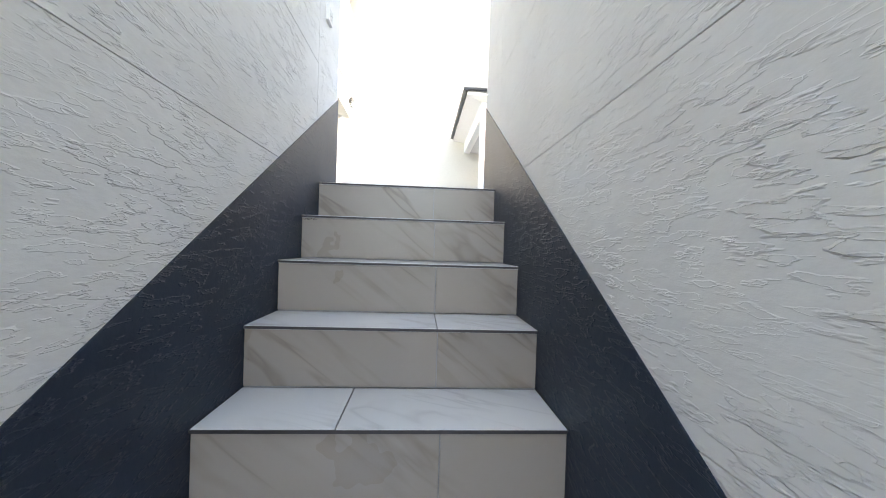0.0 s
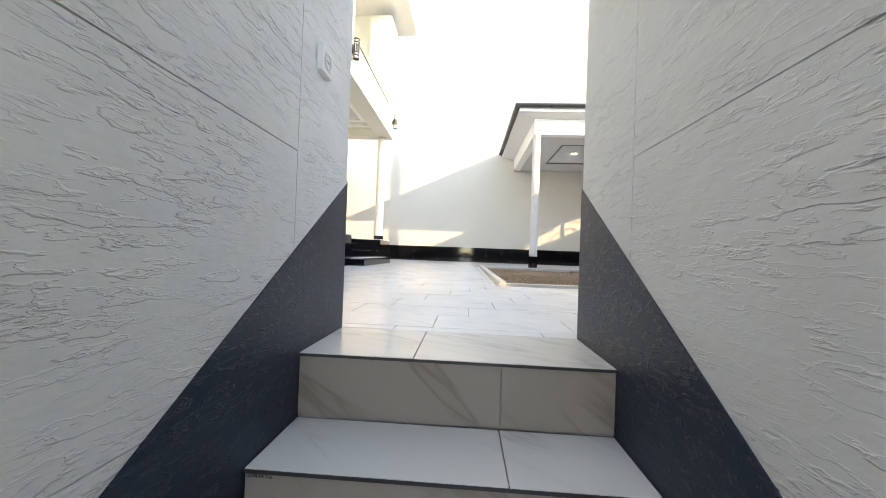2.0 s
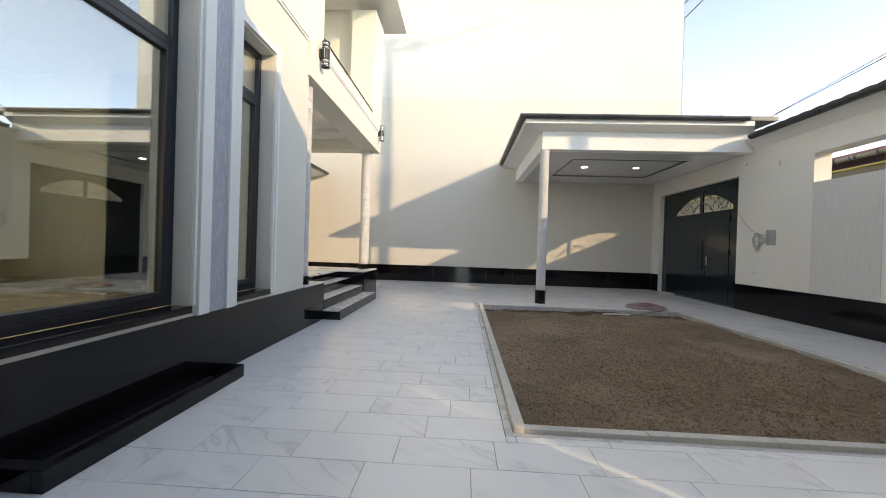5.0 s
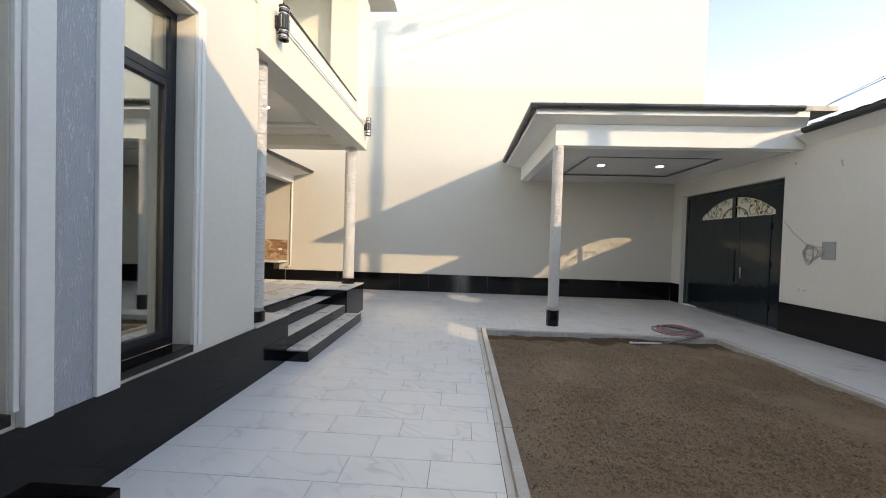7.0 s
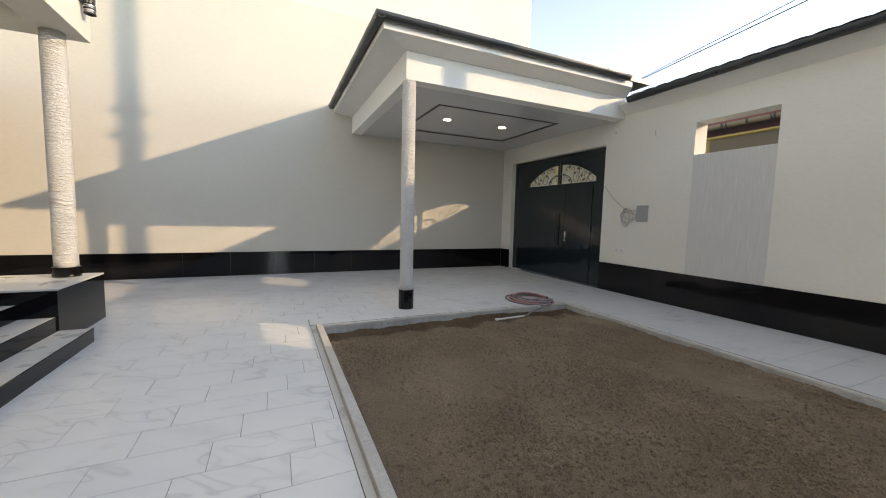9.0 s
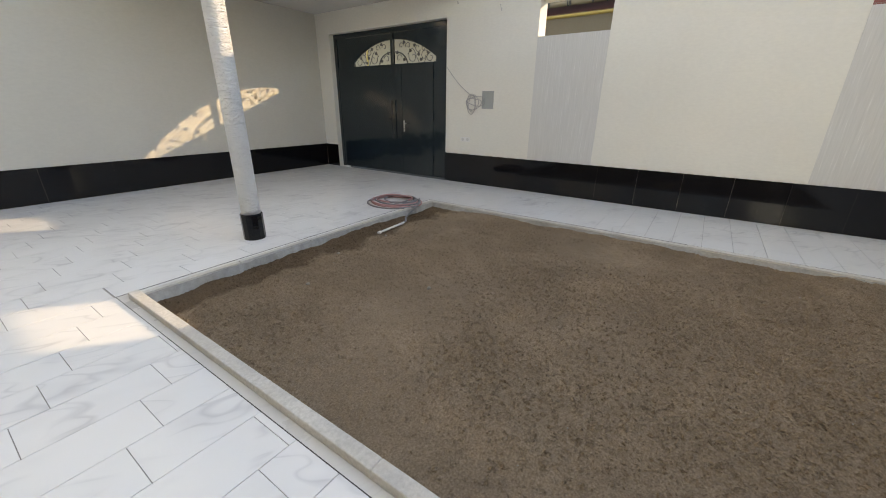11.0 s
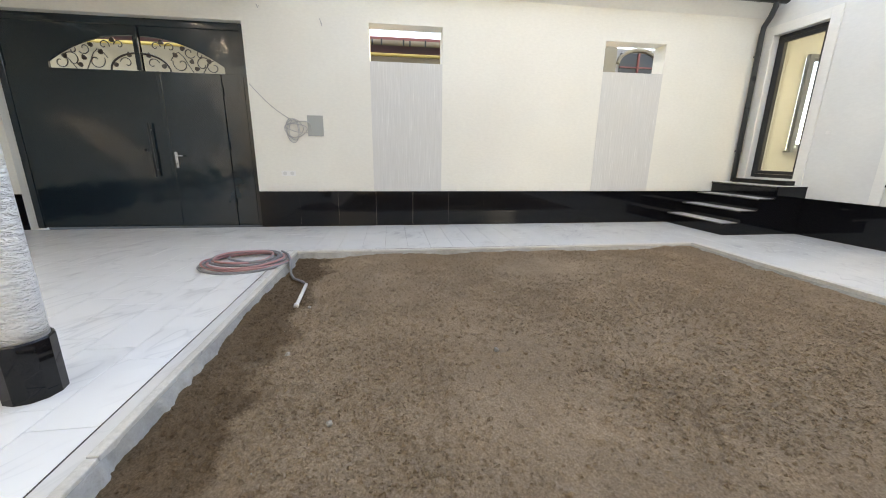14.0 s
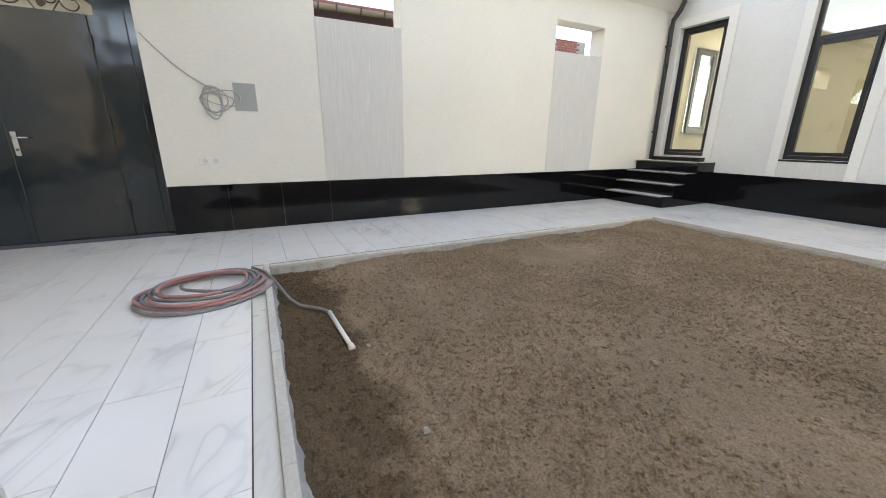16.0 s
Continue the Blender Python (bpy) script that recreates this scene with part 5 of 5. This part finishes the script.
# ---- street beyond the east wall ----
fs = thing("street_house", "beige street house with a red metal eave", "house")
part("wall", boxes((11.6, 12.0, 6.2, 24.0, -0.2, 3.95)), M_BEIGE, fs)
part("eave", boxes((11.15, 12.2, 6.2, 24.0, 4.12, 4.24), bevel=0.01), M_FAR_ROOF, fs, "oxide red eave board")
gutter(fs, (11.05, 24.0, 4.10), (11.05, 6.2, 4.10), 0.10).data.materials[0] = M_BEIGE
part("roof_sheet", prism(bmesh.new(), [(11.15, 4.24), (14.5, 4.24), (14.5, 4.5), (13.0, 4.5)], "y", 6.2, 24.0), M_FAR_ROOF, fs)
for k in range(30):
    y = 6.5 + 0.58 * k
    part("bracket", boxes((10.94, 10.965, y, y + 0.04, 3.99, 4.13)), M_WIRE, fs)
gp = thing("gas_pipe", "yellow steel gas pipe along the street", "pipe")
part("pipe", tube(bmesh.new(), [(10.9, 6.0, 3.74), (10.9, 24.0, 3.74)], 0.04, 12), M_YELLOW, gp, smooth=True)
for y in (6.1, 12.0, 18.0, 23.9):
    part("post", tube(bmesh.new(), [(10.9, y, -0.2), (10.9, y, 3.70)], 0.04, 10), M_YELLOW, gp)
bh = thing("brick_house", "red brick street house with an arched window", "house")
part("core", boxes((12.2, 15.0, -0.9, 6.0, -0.2, 4.55)), M_GROUT, bh)
part("pier", boxes((12.10, 12.2, 2.05, 2.45, -0.2, 4.6)), M_BEIGE, bh, "cream rendered pier")
part("window_glass", boxes((12.17, 12.195, 0.62, 1.88, 3.0, 4.42)), M_FRAME, bh, "dark window")
bm = bmesh.new()
part("window_surround", tube(bm, [(12.15, 1.25 + 0.70 * math.cos(a), 4.10 + 0.42 * math.sin(a)) for a in [math.pi * k / 16 for k in range(17)]], 0.06, 6), M_BEIGE, bh, "arched cream surround")
part("mullion", boxes((12.13, 12.17, 1.22, 1.28, 3.0, 4.42), (12.13, 12.17, 0.62, 1.88, 3.98, 4.02)), M_FAR_ROOF, bh, "red window bars")
bmw = bmesh.new()
r = random.Random(3)
for row in range(30):
    z = 2.75 + 0.075 * row
    if z > 4.5:
        break
    for k in range(26):
        y = -0.6 + 0.26 * k + (0.13 if row % 2 else 0)
        if 0.45 < y + 0.12 < 2.1 and z < 4.5:
            continue
        if y > 5.8:
            continue
        box(bmw, 12.185, 12.2 + 0.0, y, y + 0.25, z, z + 0.065)
tagged(part("brick_facing", bmw, M_BRICK, bh), "red brick facing", kind="stuff")

# street light pole whose shadow falls on the north wall
pol = thing("street_lamp", "tall grey street light pole with two short arms", "street lamp")
PX, PY, PZ = POLE
for dz in (5.2, 4.7):
    part("cross_arm", boxes((PX - 0.28, PX + 0.28, PY - 0.05, PY + 0.05, PZ - dz, PZ - dz + 0.10)), M_BOX, pol)
part("pole", lathe(bmesh.new(), PX, PY, [(0.16, -0.2), (0.15, 3.0), (0.11, PZ)], 20), M_BOX, pol, smooth=True)
part("arm", tube(bmesh.new(), [(PX, PY, PZ - 0.15), (PX + 1.0, PY, PZ - 0.15)], 0.06, 10), M_BOX, pol)
part("lamp_head", boxes((PX + 0.75, PX + 1.1, PY - 0.12, PY + 0.12, PZ - 0.12, PZ + 0.12), bevel=0.03), M_BOX, pol)
part("lamp_head", boxes((PX - 0.15, PX + 0.2, PY - 0.15, PY + 0.15, PZ - 0.05, PZ + 0.18), bevel=0.03), M_BOX, pol)
sc = thing("street_cables", "three black power cables strung from the street pole", "cable")
for dx, dz, r in ((-0.25, -0.10, 0.022), (0.0, -0.45, 0.026), (0.25, -0.85, 0.022)):
    part("cable", tube(bmesh.new(), [(PX + dx, PY + 24.0 * q / 12, PZ + dz - 0.9 * (1 - (q / 6 - 1) ** 2)) for q in range(13)], r, 6), M_WIRE, sc)
mast = thing("lattice_mast", "slim grey lattice antenna mast behind the tall wall", "mast")
MX, MY, MZ = 15.6, 31.0, 19.0
legs = [(MX, MY), (MX + 0.42, MY), (MX + 0.21, MY + 0.36)]
for x, y in legs:
    part("leg", tube(bmesh.new(), [(x, y, -0.2), (x, y, MZ)], 0.028, 6), M_BOX, mast)
for k in range(36):
    a, b = legs[k % 3], legs[(k + 1) % 3]
    part("brace", tube(bmesh.new(), [(a[0], a[1], MZ - 0.52 * (k + 1)), (b[0], b[1], MZ - 0.52 * k)], 0.016, 5), M_BOX, mast)
wr = thing("overhead_wire", "thin black overhead wires above the roofs", "wire")
part("wire", tube(bmesh.new(), [(6.9, 11.3, 4.32), (8.0, 6.0, 5.4), (9.0, -2.0, 7.2)], 0.008, 6), M_WIRE, wr)
part("wire", tube(bmesh.new(), [(7.0, 11.2, 4.40), (8.6, 6.0, 5.9), (9.4, -2.0, 8.2)], 0.006, 6), M_WIRE, wr)

# ---- marble paving, tile by tile ----
pav = structure("pavement", boxes((XW, BX0 - 0.001, YS, YN, -0.2, -0.006), (BX1, XE, YS, YN, -0.2, -0.006), (BX0 - 0.001, BX1, YS, BY0 - 0.001, -0.2, -0.006), (BX0 - 0.001, BX1, BY1 - 0.001, YN, -0.2, -0.006),
                                  (-5.4, XW, 11.86, YN, -0.2, -0.006), (BX0 - 0.001, BX1, BY0, BY0 + 0.05, -0.2, -0.02), (BX0 - 0.001, BX1, BY1 - 0.095, BY1, -0.2, -0.021), (BX0 - 0.001, BX0 + 0.06, BY0, BY1, -0.2, -0.022), (BX1 - 0.05, BX1, BY0, BY1, -0.2, -0.023)), M_GROUT, "grey joint bed under the marble paving", "pavement")
TL, TW, PH = 0.585, 0.298, 3.976
rest = bmesh.new()
cache = {}
count = 0
def clip_tile(x0, x1, y0, y1):
    """What is left of a tile beside walls, steps and the bed: a list of rectangles."""
    x1 = min(x1, XE - 0.016)
    y0, y1 = max(y0, YS + 0.0), min(y1, YN - 0.016)
    lim = XW + 0.012 if y1 <= 11.87 else -5.4
    x0 = max(x0, lim)
    if x1 - x0 < 0.02 or y1 - y0 < 0.02:
        return []
    if x1 <= BX0 or x0 >= BX1 or y1 <= BY0 or y0 >= BY1:
        return [(x0, x1, y0, y1)]
    out = []
    if x0 < BX0:
        out.append((x0, BX0, y0, y1))
    if x1 > BX1:
        out.append((BX1, x1, y0, y1))
    xa, xb = max(x0, BX0), min(x1, BX1)
    if y0 < BY0:
        out.append((xa, xb, y0, BY0))
    if y1 > BY1:
        out.append((xa, xb, BY1, y1))
    return [q for q in out if q[1] - q[0] > 0.02 and q[3] - q[2] > 0.02]
rt = random.Random(8)
for j in range(-5, 38):
    y0 = PH + TW * j
    shift = (-0.084 + 0.150 * (j + 1)) % TL
    for i in range(-11, 13):
        x0 = shift + TL * i
        for a, b, c, d in clip_tile(x0, x0 + TL, y0, y0 + TW):
            g = 0.0018
            cx, cy = (a + b) / 2, (c + d) / 2
            near = cx < 2.0 and cx > -2.0 and cy < 12.0 or (2.0 <= cx < 4.6 and 10.4 < cy < 11.7) or (cx < 2 and cy < 5.1)
            dz = rt.uniform(-0.0006, 0.0006)
            if near and count < 300:
                key = (round(b - a, 3), round(d - c, 3))
                if key not in cache:
                    hx, hy = (b - a) / 2 - g, (d - c) / 2 - g
                    cache[key] = mesh_of("tile", boxes((-hx, hx, -hy, hy, -0.009, 0.0), bevel=0.001), M_TILE)
                o = new("tile", cache[key])
                o.parent = pav
                o.location = (cx, cy, dz)
                count += 1
            else:
                box(rest, a + g, b - g, c + g, d - g, -0.009, dz)
tagged(part("tile_field", rest, M_TILE, pav), "white marble paving tiles further off", kind="stuff")
